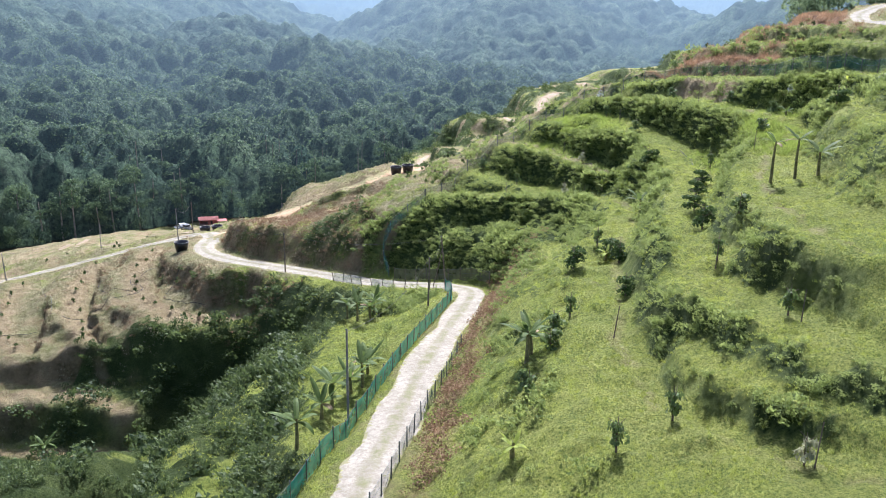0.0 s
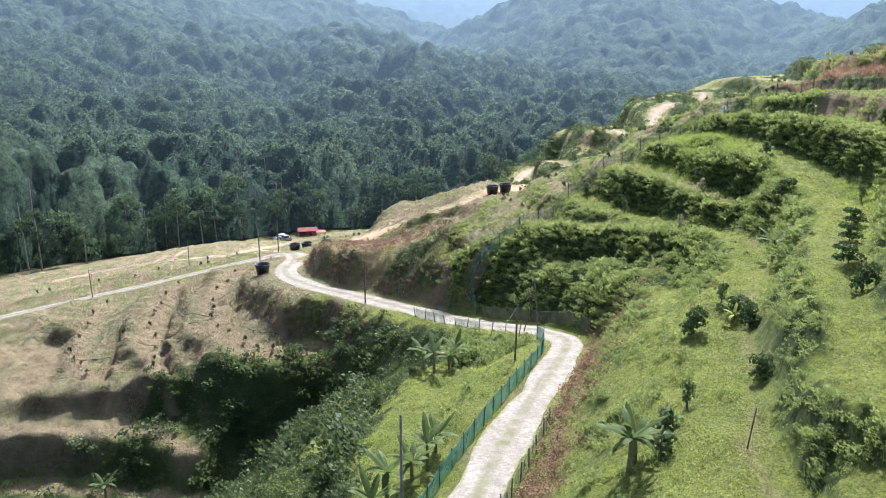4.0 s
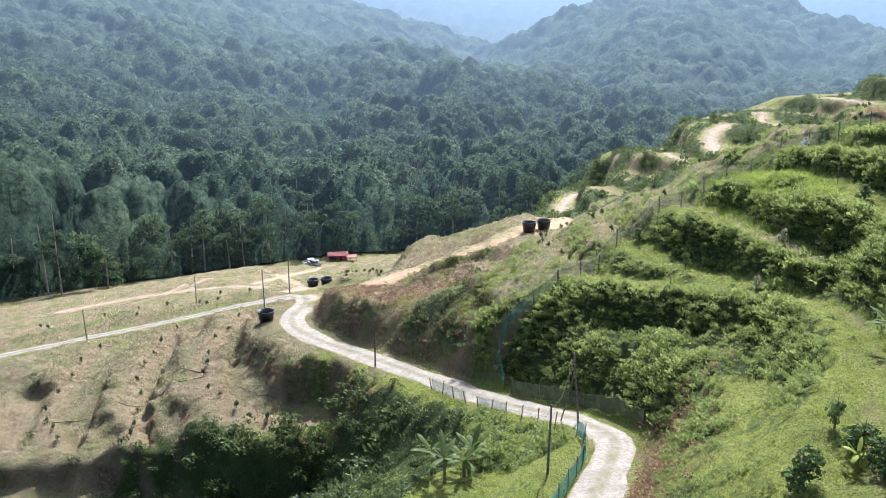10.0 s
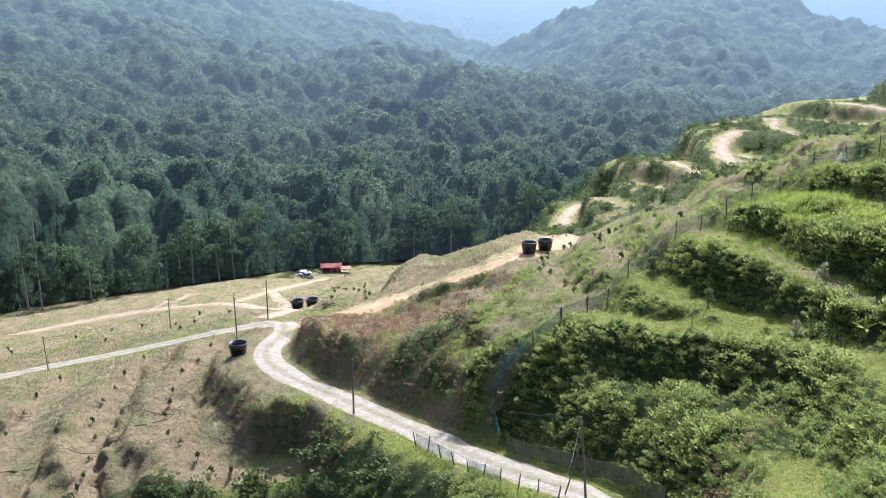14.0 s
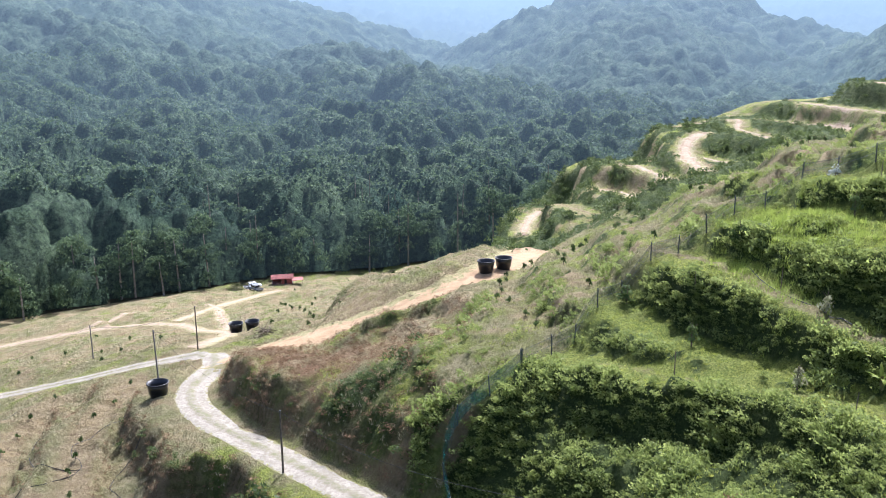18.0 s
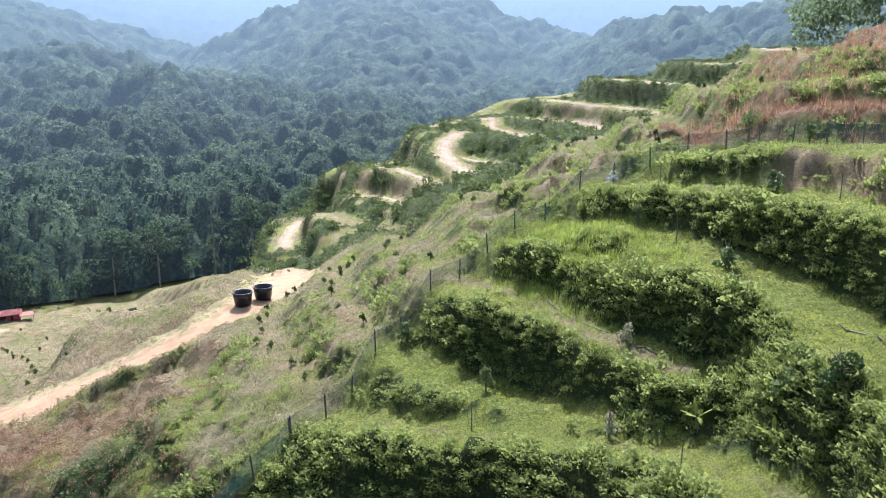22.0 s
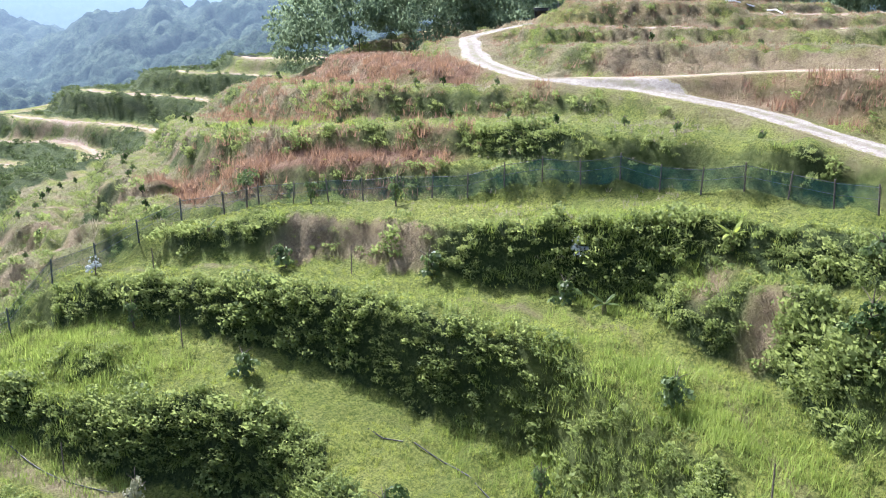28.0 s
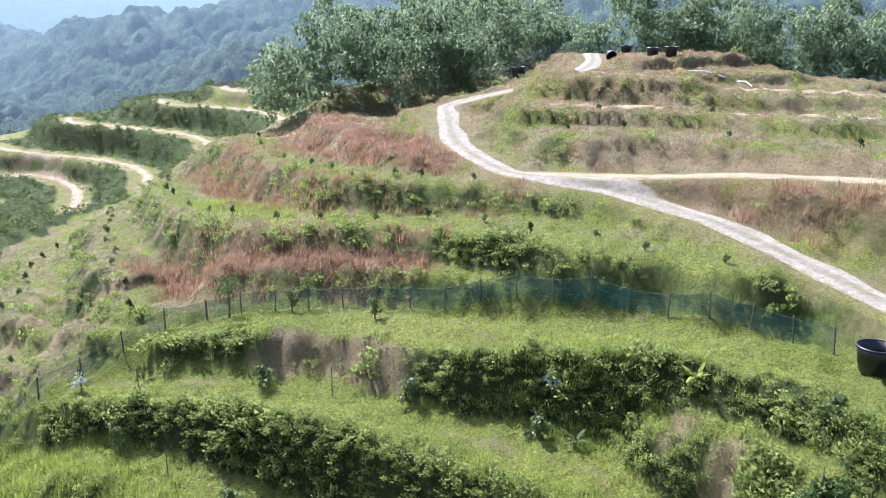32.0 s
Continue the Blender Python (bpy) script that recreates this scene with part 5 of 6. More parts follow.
xs, ys = sow(90000, -62, 112, 40, 118, lambda x, y: np.clip(0.25 + grid_at(cd, x, y), 0, 1) * (1 - grid_at(cs, x, y)) * (1 - grid_at(cr, x, y)) * np.where(x < 40, y > np.interp(x, FENCE_X, FENCE_Y), 1) * (0.5 + 0.5 * waves(x, y, 5, 55)))
q, t = scatter([short_tuft(450 + k, 9) for k in range(6)], xs, ys, land_z(xs, ys), r.uniform(0.12, 0.30, len(xs)), r, None, np.clip(0.5 + 0.5 * waves(xs, ys, 6, 55) + 0.2 * r.randn(len(xs)), 0, 1))
tagged(quads_mesh("straw_tufts", q, STRAWY, t), "dry straw-coloured grass on the mown slope", "dry grass", kind="stuff")
xs, ys = sow(16000, -80, 60, 88, 238, lambda x, y: 0.75 * (1 - wooded(x, y)) * (1 - grid_at(cs, x, y)) * np.clip(0.5 + 0.6 * waves(x, y, 12, 58), 0, 1))
q, t = scatter([crown(360 + k, 16, 0.16, 4, 1.1, 0.5, (0.3, 0.5), 0.6, True) - (0, 0, 0.2) for k in range(6)], xs, ys, land_z(xs, ys), r.uniform(0.2, 0.6, len(xs)), r, r.uniform(0.5, 1.0, len(xs)), np.clip(0.5 + 0.5 * waves(xs, ys, 7, 59), 0, 1))
tagged(quads_mesh("slope_weeds", q, BUSHY, t), "low weeds scattered over the dry valley side", "weeds", kind="stuff")


def off_hill(x, y):
    """False on the bare cut above the branch track."""
    return grid_at(cs, x, y) < 0.75


xs, ys = sow(76000, -7, 112, -20, 112, lambda x, y: 1.25 * (x > 14) * np.where(x > 57, 0.6 * grid_at(cr, x, y) + 0.12, np.clip(grid_at(cr, x, y) * 1.2 - 0.2, 0, 1)) * (0.7 + 0.4 * waves(x, y, 4, 56)) * (off_hill(x, y)))
q, t = scatter([short_tuft(470 + k, 14, 0.06) for k in range(5)], xs, ys, land_z(xs, ys), r.uniform(0.3, 0.7, len(xs)) * np.where(xs > 63, 0.5, 1), r, None, np.clip(0.5 + 0.45 * waves(xs, ys, 9, 57), 0, 1))
tagged(quads_mesh("red_grass", q, REDDY, t), "rust-red seeding grass on the upper banks", "red grass", kind="stuff")

# dead brush on the mound, the verges and the cut banks
DEADBRUSH = leafy("dead brush", (0.15, 0.095, 0.052), (0.34, 0.225, 0.13), 0.85, 0.1, 0.15)
xs, ys = sow(34000, -48, 14, -16, 90, lambda x, y: 1.0 * np.exp(-(near_line(BRUSH, x, y)[0] / 4.4) ** 2) + 1.0 * np.exp(-(near_line(np.array([(10.2, 35.5, 0), (9.6, 32, 0), (7.4, 27, 0), (4.0, 15, 0), (1.0, 4, 0), (-1.6, -6, 0)]), x, y)[0] / np.interp(y, [10, 25, 36], [1.0, 1.7, 1.9])) ** 2)
             + 0.4 * ((x < -18) & (y > 54)) * steepness(x, y) + 0.6 * ((x > -26) & (x < 0) & (y > 52) & (y < 84)) * steepness(x, y))
q, t = scatter([crown(340 + k, 40, 0.10, 5, 1.1, 0.8, (0.3, 0.5), 0.7, True) - (0, 0, 0.3) for k in range(6)], xs, ys, land_z(xs, ys), r.uniform(0.22, 0.6, len(xs)) * np.where((xs > -4) & (ys < 40), 1.5, 1), r, r.uniform(0.6, 1.1, len(xs)))
tagged(quads_mesh("dead_brush", q, DEADBRUSH, t), "brown withered brush on the mound and cut banks", "dead brush", kind="stuff")

# ---- things ----
WOODPOST = plain("weathered timber", (0.16, 0.13, 0.10), 0.85, 0.2, 4.0, 0.4, 0.01)
STEELPOST = plain("dull steel", (0.10, 0.11, 0.11), 0.6, 0.4, 5.0, 0.4, 0.0, 0.3)
CONCRETE = plain("pole concrete", (0.20, 0.19, 0.18), 0.8, 0.3, 3.0, 0.3, 0.01)
BLACKTANK = plain("black polythene", (0.016, 0.017, 0.020), 0.38, 0.5, 2.0, 0.4, 0.004)
WATER = plain("dark water", (0.012, 0.016, 0.018), 0.08, 0.5, 1.0, 0.2)
REDROOF = plain("red sheet roof", (0.30, 0.075, 0.065), 0.6, 0.3, 1.2, 0.3, 0.01)
BRICKRED = plain("red-painted boards", (0.30, 0.085, 0.07), 0.8, 0.3, 1.5, 0.35, 0.01)
# near-black colour that stands for the shade inside hollows
DARKIN = plain("dark panel for shaded hollows", (0.03, 0.028, 0.026), 0.9, 0.2, 2.0, 0.3)
WHITECAR = plain("white vehicle paint", (0.62, 0.64, 0.65), 0.3, 0.5, 0.8, 0.12)
GREYCAR = plain("grey vehicle paint", (0.20, 0.21, 0.22), 0.35, 0.5, 0.8, 0.2)
GLASSY = plain("dark window glass", (0.02, 0.025, 0.03), 0.08, 0.5, 1.0, 0.2)
RUBBER = plain("tyre rubber", (0.02, 0.02, 0.02), 0.85, 0.2, 5.0, 0.3)
HOSE = plain("black hose", (0.02, 0.02, 0.02), 0.5, 0.4, 5.0, 0.3)
GREENTANK = plain("dark green tank", (0.03, 0.07, 0.055), 0.4, 0.5, 2.0, 0.3)
STEM = plain("young bark", (0.16, 0.13, 0.09), 0.9, 0.2, 6.0, 0.4, 0.01)
PSEUDO = plain("banana stem", (0.19, 0.17, 0.07), 0.7, 0.3, 4.0, 0.45, 0.01)
LEAFDARK = leafy("dark leaves", (0.028, 0.058, 0.016), (0.085, 0.13, 0.035), 0.6, 0.12, 0.25)
LEAFMID = leafy("young leaves", (0.06, 0.10, 0.025), (0.14, 0.19, 0.06), 0.5, 0.35, 0.3)
LEAFPALE = leafy("pale leaves", (0.20, 0.21, 0.10), (0.40, 0.40, 0.24), 0.5, 0.35, 0.3)
LEAFSILVER = leafy("silvery leaves", (0.30, 0.35, 0.30), (0.5, 0.54, 0.5), 0.6, 0.2, 0.2)
LEAFBAN = leafy("banana leaves", (0.04, 0.075, 0.018), (0.11, 0.15, 0.04), 0.6, 0.12, 0.3)
LEAFBANY = leafy("yellow-green banana leaves", (0.20, 0.28, 0.04), (0.32, 0.36, 0.06), 0.6, 0.2, 0.4)
DEADLEAF = leafy("withered leaves", (0.20, 0.14, 0.08), (0.34, 0.26, 0.16), 0.8, 0.2, 0.2)


def netting(name, col, cover):
    """Woven net: threads that let part of the light pass."""
    m, nt, b = material(name, 0.7, 0.2)
    c = blend(nt, noise_fac(nt, 1.2, 4), tuple(v * 0.7 for v in col), tuple(v * 1.35 for v in col))
    nt.links.new(c, b.inputs["Base Color"])
    clear = nt.nodes.new("ShaderNodeBsdfTransparent")
    mx = nt.nodes.new("ShaderNodeMixShader")
    f = arith(nt, "ADD", cover - 0.12, arith(nt, "MULTIPLY", noise_fac(nt, 0.8, 4), 0.24))
    nt.links.new(f, mx.inputs[0])
    nt.links.new(clear.outputs[0], mx.inputs[1])
    nt.links.new(b.outputs[0], mx.inputs[2])
    nt.links.new(mx.outputs[0], nt.nodes["Material Output"].inputs["Surface"])
    return m


NETGREEN = netting("green net", (0.03, 0.27, 0.21), 0.72)
NETDARK = netting("dark green net", (0.03, 0.13, 0.11), 0.42)
NETPALE = netting("pale teal net", (0.04, 0.22, 0.18), 0.45)
NETCREEP = netting("net grown over with creepers", (0.10, 0.105, 0.05), 0.85)
NETTHIN = netting("thin dark net", (0.035, 0.10, 0.085), 0.34)


def thing(name, label, category, x, y, group="", z=None, turn=0.0):
    """An empty at the base of a thing, on the land."""
    e = new(name)
    e.empty_display_size = 0.3
    e.location = (x, y, float(land_z(x, y)) if z is None else z)
    e.rotation_euler = (0, 0, turn)
    return tagged(e, label, category, group)


def lathe(profile, sides=20):
    """Quads turned from (radius, height) pairs."""
    p = np.array(profile, float)
    a = np.arange(sides + 1) * 2 * math.pi / sides
    g = np.stack([p[:, :1] * np.cos(a), p[:, :1] * np.sin(a), np.repeat(p[:, 1:], sides + 1, 1)], -1)
    return np.stack([g[:-1, :-1], g[:-1, 1:], g[1:, 1:], g[1:, :-1]], 2).reshape(-1, 4, 3)


def block(x0, x1, y0, y1, z0, z1, bevel=0.02):
    bm = bmesh.new()
    bmesh.ops.create_cube(bm, size=1)
    bmesh.ops.transform(bm, matrix=Matrix.Translation(((x0 + x1) / 2, (y0 + y1) / 2, (z0 + z1) / 2)) @ Matrix.Diagonal((x1 - x0, y1 - y0, z1 - z0, 1)), verts=bm.verts)
    if bevel:
        bmesh.ops.bevel(bm, geom=bm.edges[:], offset=bevel, segments=1, affect="EDGES")
    return bm


# water tanks
def tank(x, y, label, group="", mat=BLACKTANK, size=1.0, z=None, tilt=0.0):
    t = thing("water_tank", label, "water tank", x, y, group, z)
    t.rotation_euler = (tilt, 0, random.uniform(0, 6))
    solid("shell", lathe([(0.0, 0.02), (0.74, 0.0), (0.78, 0.06), (0.86, 0.5), (0.89, 0.52), (0.91, 0.9), (0.94, 0.92), (0.98, 1.42), (0.95, 1.43), (0.90, 0.9), (0.78, 0.12), (0.0, 0.1)]) * size, mat, t)
    solid("rim", lathe([(0.95, 1.38), (1.04, 1.36), (1.06, 1.43), (1.03, 1.49), (0.96, 1.48), (0.95, 1.38)]) * size, mat, t, "thick rolled rim")
    solid("water", lathe([(0.88, 0.78), (0.4, 0.785), (0.0, 0.785)]) * size, WATER, t, "still dark water")
    return t


GRP_T = "open black water tanks"
tank(-30.1, 75.9, "open black plastic water tank beside a pole and the gravel track", GRP_T)
tank(-33.9, 114.6, "open black plastic water tank by the valley track", GRP_T)
tank(-31.8, 115.6, "open black plastic water tank by the valley track", GRP_T)
tank(1.5, 92.2, "open black plastic water tank on the bare earth track", GRP_T, size=0.95)
tank(3.5, 93.4, "open black plastic water tank on the bare earth track", GRP_T, size=0.95)
tank(47.2, 28.4, "open black plastic water tank at the end of the net fence", GRP_T, size=0.88)
tank(97.6, 66.4, "open black plastic water tank on the hilltop", GRP_T, size=0.75)
tank(98.6, 64.6, "open black plastic water tank on the hilltop", GRP_T, size=0.75)
tank(107.0, 75.0, "open black plastic water tank below the wood", GRP_T, size=0.75)
tank(91.5, 81.0, "open black plastic water tank below the wood", GRP_T, size=0.9)
tank(98.8, 72.6, "overturned black plastic tank on the hilltop", GRP_T, size=0.65, tilt=1.9, z=float(land_z(98.8, 72.6)) + 0.65)
tank(-19.2, 160, "dark green plastic tank on the valley side", "green water tanks", GREENTANK, 1.0)
tank(-17.4, 162.5, "dark green plastic tank on the valley side", "green water tanks", GREENTANK, 1.0)


# poles with lines
def pole(x, y, h, label, lean=(0, 0), arms=0, timber=False):
    p = thing("utility_pole", label, "pole", x, y, "slim poles along the tracks")
    top = (lean[0], lean[1], h)
    solid("shaft", tube([(0, 0, -0.4), (lean[0] / 2, lean[1] / 2, h / 2), top], (0.085, 0.075, 0.06), 8), WOODPOST if timber else CONCRETE, p)
    solid("cap", lathe([(0.0, h + 0.03), (0.07, h), (0.07, h - 0.05)], 8) + (lean[0], lean[1], 0), STEELPOST, p)
    for k in range(arms):
        a = k * 2.4 + 0.5
        d = np.array([math.cos(a), math.sin(a), 0.15])
        solid("lamp_arm", tube([np.array(top) - (0, 0, 0.2), np.array(top) + d * 0.4, np.array(top) + d * 0.8], (0.025, 0.025, 0.02), 6), STEELPOST, p)
        part("lamp_head", block(-0.15, 0.15, -0.07, 0.07, -0.03, 0.04), GREYCAR, p, "pale flat lamp head").location = Vector(np.array(top) + d * 0.95)
    return Vector((x + lean[0], y + lean[1], float(land_z(x, y)) + h - 0.15))


P = [pole(-5.3, 3.9, 6.2, "tall slim grey pole beside the net fence and bananas"),
     pole(1.6, 28.4, 4.6, "slim dark pole in the grass inside the bend", (0.1, -0.1), timber=True),
     pole(4.3, 38.9, 5.4, "leaning timber pole braced by a strut at the bend", (-0.5, 0.1), timber=True),
     pole(-13.8, 57.7, 5.0, "slim dark pole on the verge of the gravel track", timber=True),
     pole(-31.0, 78.4, 6.0, "slim grey pole beside a black water tank", (-0.1, 0)),
     pole(-31.5, 91.6, 5.2, "slim dark pole where the lane forks", timber=True),
     pole(-50.0, 104, 5.0, "slim pole on the dry slope"),
     pole(-60.5, 89.5, 5.2, "slim grey pole beside the gravel lane", (-0.25, 0))]
stay = thing("pole_brace", "timber brace propping the leaning pole", "brace", 3.0, 39.9, z=float(land_z(3.0, 39.9)))
solid("strut", tube([(0, 0, -0.3), (0.5, -0.5, 2.1), (0.85, -0.9, 4.2)], (0.05, 0.05, 0.04), 6), WOODPOST, stay)
for a, b4 in zip(P[:-1], P[1:]):
    if (a - b4).length > 60:
        continue
    sag = [a.lerp(b4, k / 12) - Vector((0, 0, 1.0 * (1 - (k / 6 - 1) ** 2))) for k in range(13)]
    base = np.array(sag[0])
    cab = solid("overhead_cable", tube(np.array(sag) - base, np.full(13, 0.012), 4), HOSE)
    cab.location = base
    tagged(cab, "thin black cable slung between two poles", "cable", "overhead cables")


# fences
def fence(label, nodes, spacing, height, net=None, post=STEELPOST, radius=0.04, low=0.05, wires=2, jitter=0.04, group="", drop=0.0):
    """Posts, net panels and wires along a line over the land."""
    n = np.array([(x, y, 0) for x, y in nodes], float)
    c = resample(n, 0.25)[:, :2]
    s = np.r_[0, np.cumsum(np.linalg.norm(np.diff(c, axis=0), axis=1))]
    k = max(2, int(round(s[-1] / spacing)) + 1)
    at = np.linspace(0, s[-1], k)
    xs, ys = np.interp(at, s, c[:, 0]), np.interp(at, s, c[:, 1])
    f = thing("fence", label, "fence", xs[0], ys[0], group)
    o = np.array(f.location)
    mesh = None
    rr = np.random.RandomState(int(abs(xs[0] * 10)) + k)
    tops = []
    for x, y in zip(xs, ys):
        z = float(land_z(x, y))
        if mesh is None:
            p = solid("post", np.concatenate([tube([(0, 0, -0.3), (0, 0, height * 0.5), (0, 0, height + 0.12)], (radius, radius, radius * 0.9), 7), lathe([(radius * 0.9, height + 0.12), (0, height + 0.14)], 7)]), post, f)
            mesh = p.data
        else:
            p = new("post", mesh)
            p.parent = f
        p.location = (x - o[0], y - o[1], z - o[2])
        p.rotation_euler = (rr.randn() * jitter, rr.randn() * jitter, rr.rand() * 6)
        tops.append((x, y, z))
    for i in range(k - 1):
        u = np.linspace(0, 1, 7)
        x, y = np.interp(at[i] + u * (at[i + 1] - at[i]), s, c[:, 0]), np.interp(at[i] + u * (at[i + 1] - at[i]), s, c[:, 1])
        g = land_z(x, y)
        sagv = 0.06 * np.sin(u * math.pi) * rr.uniform(0.3, 1.6)
        if net is not None and rr.rand() >= drop:
            hi = np.interp(u, [0, 1], [tops[i][2], tops[i + 1][2]]) * 0.6 + g * 0.4 + height - sagv
            v = np.linspace(0, 1, 4)[:, None]
            zz = (g + low)[None] * (1 - v) + hi[None] * v
            bul = 0.05 * rr.randn(4, 7) * np.sin(u * math.pi)
            pts = np.stack([np.broadcast_to(x, zz.shape) + bul, np.broadcast_to(y, zz.shape) + bul * 0.5, zz], -1) - o
            q = np.stack([pts[:-1, :-1], pts[:-1, 1:], pts[1:, 1:], pts[1:, :-1]], 2).reshape(-1, 4, 3)
            solid("net_panel", q, net, f)
    line_pts = np.array(tops)
    for w in range(wires):
        hgt = height * (0.96 - 0.42 * w)
        solid("wire", tube(line_pts + (0, 0, hgt) - o, np.full(len(tops), 0.010), 4), STEELPOST, f)
    return f


fence("green net fence on steel posts beside the gravel track", [(-10.5, -14), (-8, -6.3), (-5.6, 0.9), (-2.2, 11.5), (1.0, 21.5), (3.6, 29.5), (4.3, 33.5), (4.0, 36.6)], 2.0, 1.25, NETGREEN)
fence("dark steel posts with thin wire mesh beside the track", [(-7.6, -20), (-3.5, -7.0), (-1.2, 1.2), (1.4, 9.5), (3.0, 14.8)], 1.9, 1.1, NETTHIN)
fence("green net fence sagging along the outer verge of the bend", [(2.6, 39.0), (-1.5, 43.2), (-5.4, 47.9), (-7.6, 50.6)], 1.7, 1.05, NETPALE, WOODPOST, 0.045, jitter=0.12, drop=0.4)
fence("creeper-grown net fence at the foot of the bank", [(8.6, 37.0), (6.6, 40.6), (2.6, 45.2), (-0.6, 48.6)], 1.7, 1.3, NETCREEP, WOODPOST, 0.04)
fence("long thin net fence climbing the slope between straw and green grass", [(3.4, 54.9), (5.7, 56.6), (8.0, 59.2), (10.3, 61.3), (12.6, 62.9), (17.1, 65.3), (21.5, 67.3), (25.4, 67.6), (31.0, 67.0), (35.6, 65.0)], 2.7, 1.35, NETTHIN, STEELPOST, 0.05)
fence("teal net hung down the weedy bank above the bend", [(-1.2, 49.6), (-1.6, 53.0), (1.5, 54.3), (3.4, 54.9)], 2.2, 1.3, NETPALE, STEELPOST, 0.05)
fence("green net fence along the upper edge of the grassy terrace", [(35.6, 65.0), (37.6, 62.6), (41.2, 57.5), (44.0, 51.6), (46.8, 45.6), (48.5, 39.2), (49.0, 33.5), (48.4, 30.5)], 2.3, 1.35, NETDARK, WOODPOST, 0.045)
fence("wire fence with pale posts along the edge of the hilltop wood", [(84, 92), (93, 86), (101, 85.5), (110, 84), (116, 76), (119, 64), (119, 50), (118, 34)], 3.2, 1.6, NETTHIN, CONCRETE, 0.06)
fence("low green net fence along the foot of the forest", [(-118, 176), (-96, 192), (-75, 212), (-57, 229)], 5.0, 1.2, NETDARK)
for x, y, h, lx in ((9.9, 0.4, 1.9, 0.25), (17.7, -5.3, 1.7, 0.1), (17.4, 4.5, 1.6, 0.1), (13.4, -15.0, 2.0, 0.15), (15.2, 57.5, 1.5, 0.0), (20.2, 55.5, 1.5, 0.05), (27.3, 56.8, 1.7, 0.0), (35.3, 52.7, 1.6, 0.05),
                   (12.4, 50.4, 1.5, 0.0), (30.6, 28, 1.7, 0.1), (19.0, 41.2, 1.5, 0.1), (29.0, 62.2, 1.4, 0.0)):
    st = thing("planting_stake", "thin wooden stake standing in the terrace grass", "stake", x, y, "planting stakes")
    solid("stick", tube([(0, 0, -0.2), (lx * 0.5, 0.02, h * 0.5), (lx, 0.05, h)], (0.035, 0.03, 0.025), 6), WOODPOST, st)


# shed and vehicles on the valley floor
sz = float(land_z(-53, 223))
shed = thing("shed", "low shed with a faded red sheet-metal roof and open front", "shed", -53, 223, turn=0.25)
shed.scale = (0.64, 0.64, 0.64)
part("floor_slab", block(-4.4, 4.4, -3.0, 3.0, -1.2, 0.15), CONCRETE, shed)
for name, box in (("back_wall", (-4.2, 4.2, 2.6, 2.8, 0.15, 2.9)), ("side_wall", (-4.2, -4.0, -2.6, 2.6, 0.15, 2.8)), ("side_wall", (4.0, 4.2, -2.6, 2.6, 0.15, 2.8)), ("front_wall", (-0.4, 4.0, -2.8, -2.6, 0.15, 2.7))):
    part(name, block(*box, 0.02), BRICKRED, shed)
# dark slab on the unpierced wall, standing for the unlit inside
part("doorway", block(0.8, 1.8, -2.83, -2.79, 0.15, 2.1, 0), DARKIN, shed, "dark slab standing for the unlit doorway")
for k in range(4):
    solid("roof_post", tube([(-4.1 + k * 1.2, -2.7, 0.1), (-4.1 + k * 1.2, -2.7, 2.7)], (0.07, 0.07), 8), WOODPOST, shed)
for sgn, n in ((1, 9), (-1, 9)):
    for k in range(n):
        x0 = -4.9 + k * 9.8 / n
        w = 9.8 / n - 0.02
        bm = bmesh.new()
        us = np.linspace(0, w, 9)
        low = [bm.verts.new((x0 + u, sgn * 3.5, 2.55 + 0.04 * math.sin(u / w * 6.283 * 3))) for u in us]
        hig = [bm.verts.new((x0 + u, 0, 3.75 + 0.04 * math.sin(u / w * 6.283 * 3))) for u in us]
        for i in range(8):
            bm.faces.new((low[i], low[i + 1], hig[i + 1], hig[i]) if sgn < 0 else (hig[i], hig[i + 1], low[i + 1], low[i]))
        bmesh.ops.solidify(bm, geom=bm.faces[:], thickness=0.03)
        part("roof_sheet", bm, REDROOF, shed)
porch = thing("lean_to", "smaller red lean-to roof beside the shed", "lean-to", -48.6, 222.0, turn=0.25)
porch.scale = (0.64, 0.64, 0.64)
part("roof", block(-2.4, 2.4, -2.6, 2.6, 2.3, 2.42), REDROOF, porch)
for sx in (-2.2, 2.2):
    for sy in (-2.4, 2.4):
        solid("post", tube([(sx, sy, -0.6), (sx, sy, 2.3)], (0.06, 0.06), 8), WOODPOST, porch)


def wheel(parent, x, y, rad=0.36):
    w = solid("wheel", lathe([(0.0, -0.1), (rad * 0.55, -0.1), (rad * 0.6, -0.09), (rad * 0.95, -0.11), (rad, -0.06), (rad, 0.06), (rad * 0.95, 0.11), (rad * 0.6, 0.09), (0, 0.1)], 18), RUBBER, parent)
    w.location, w.rotation_euler = (x, y, rad), (math.pi / 2, 0, 0)
    hub = solid("rim", lathe([(0.0, -0.12), (rad * 0.5, -0.115), (rad * 0.5, 0.115), (0, 0.12)], 12), WHITECAR, w)


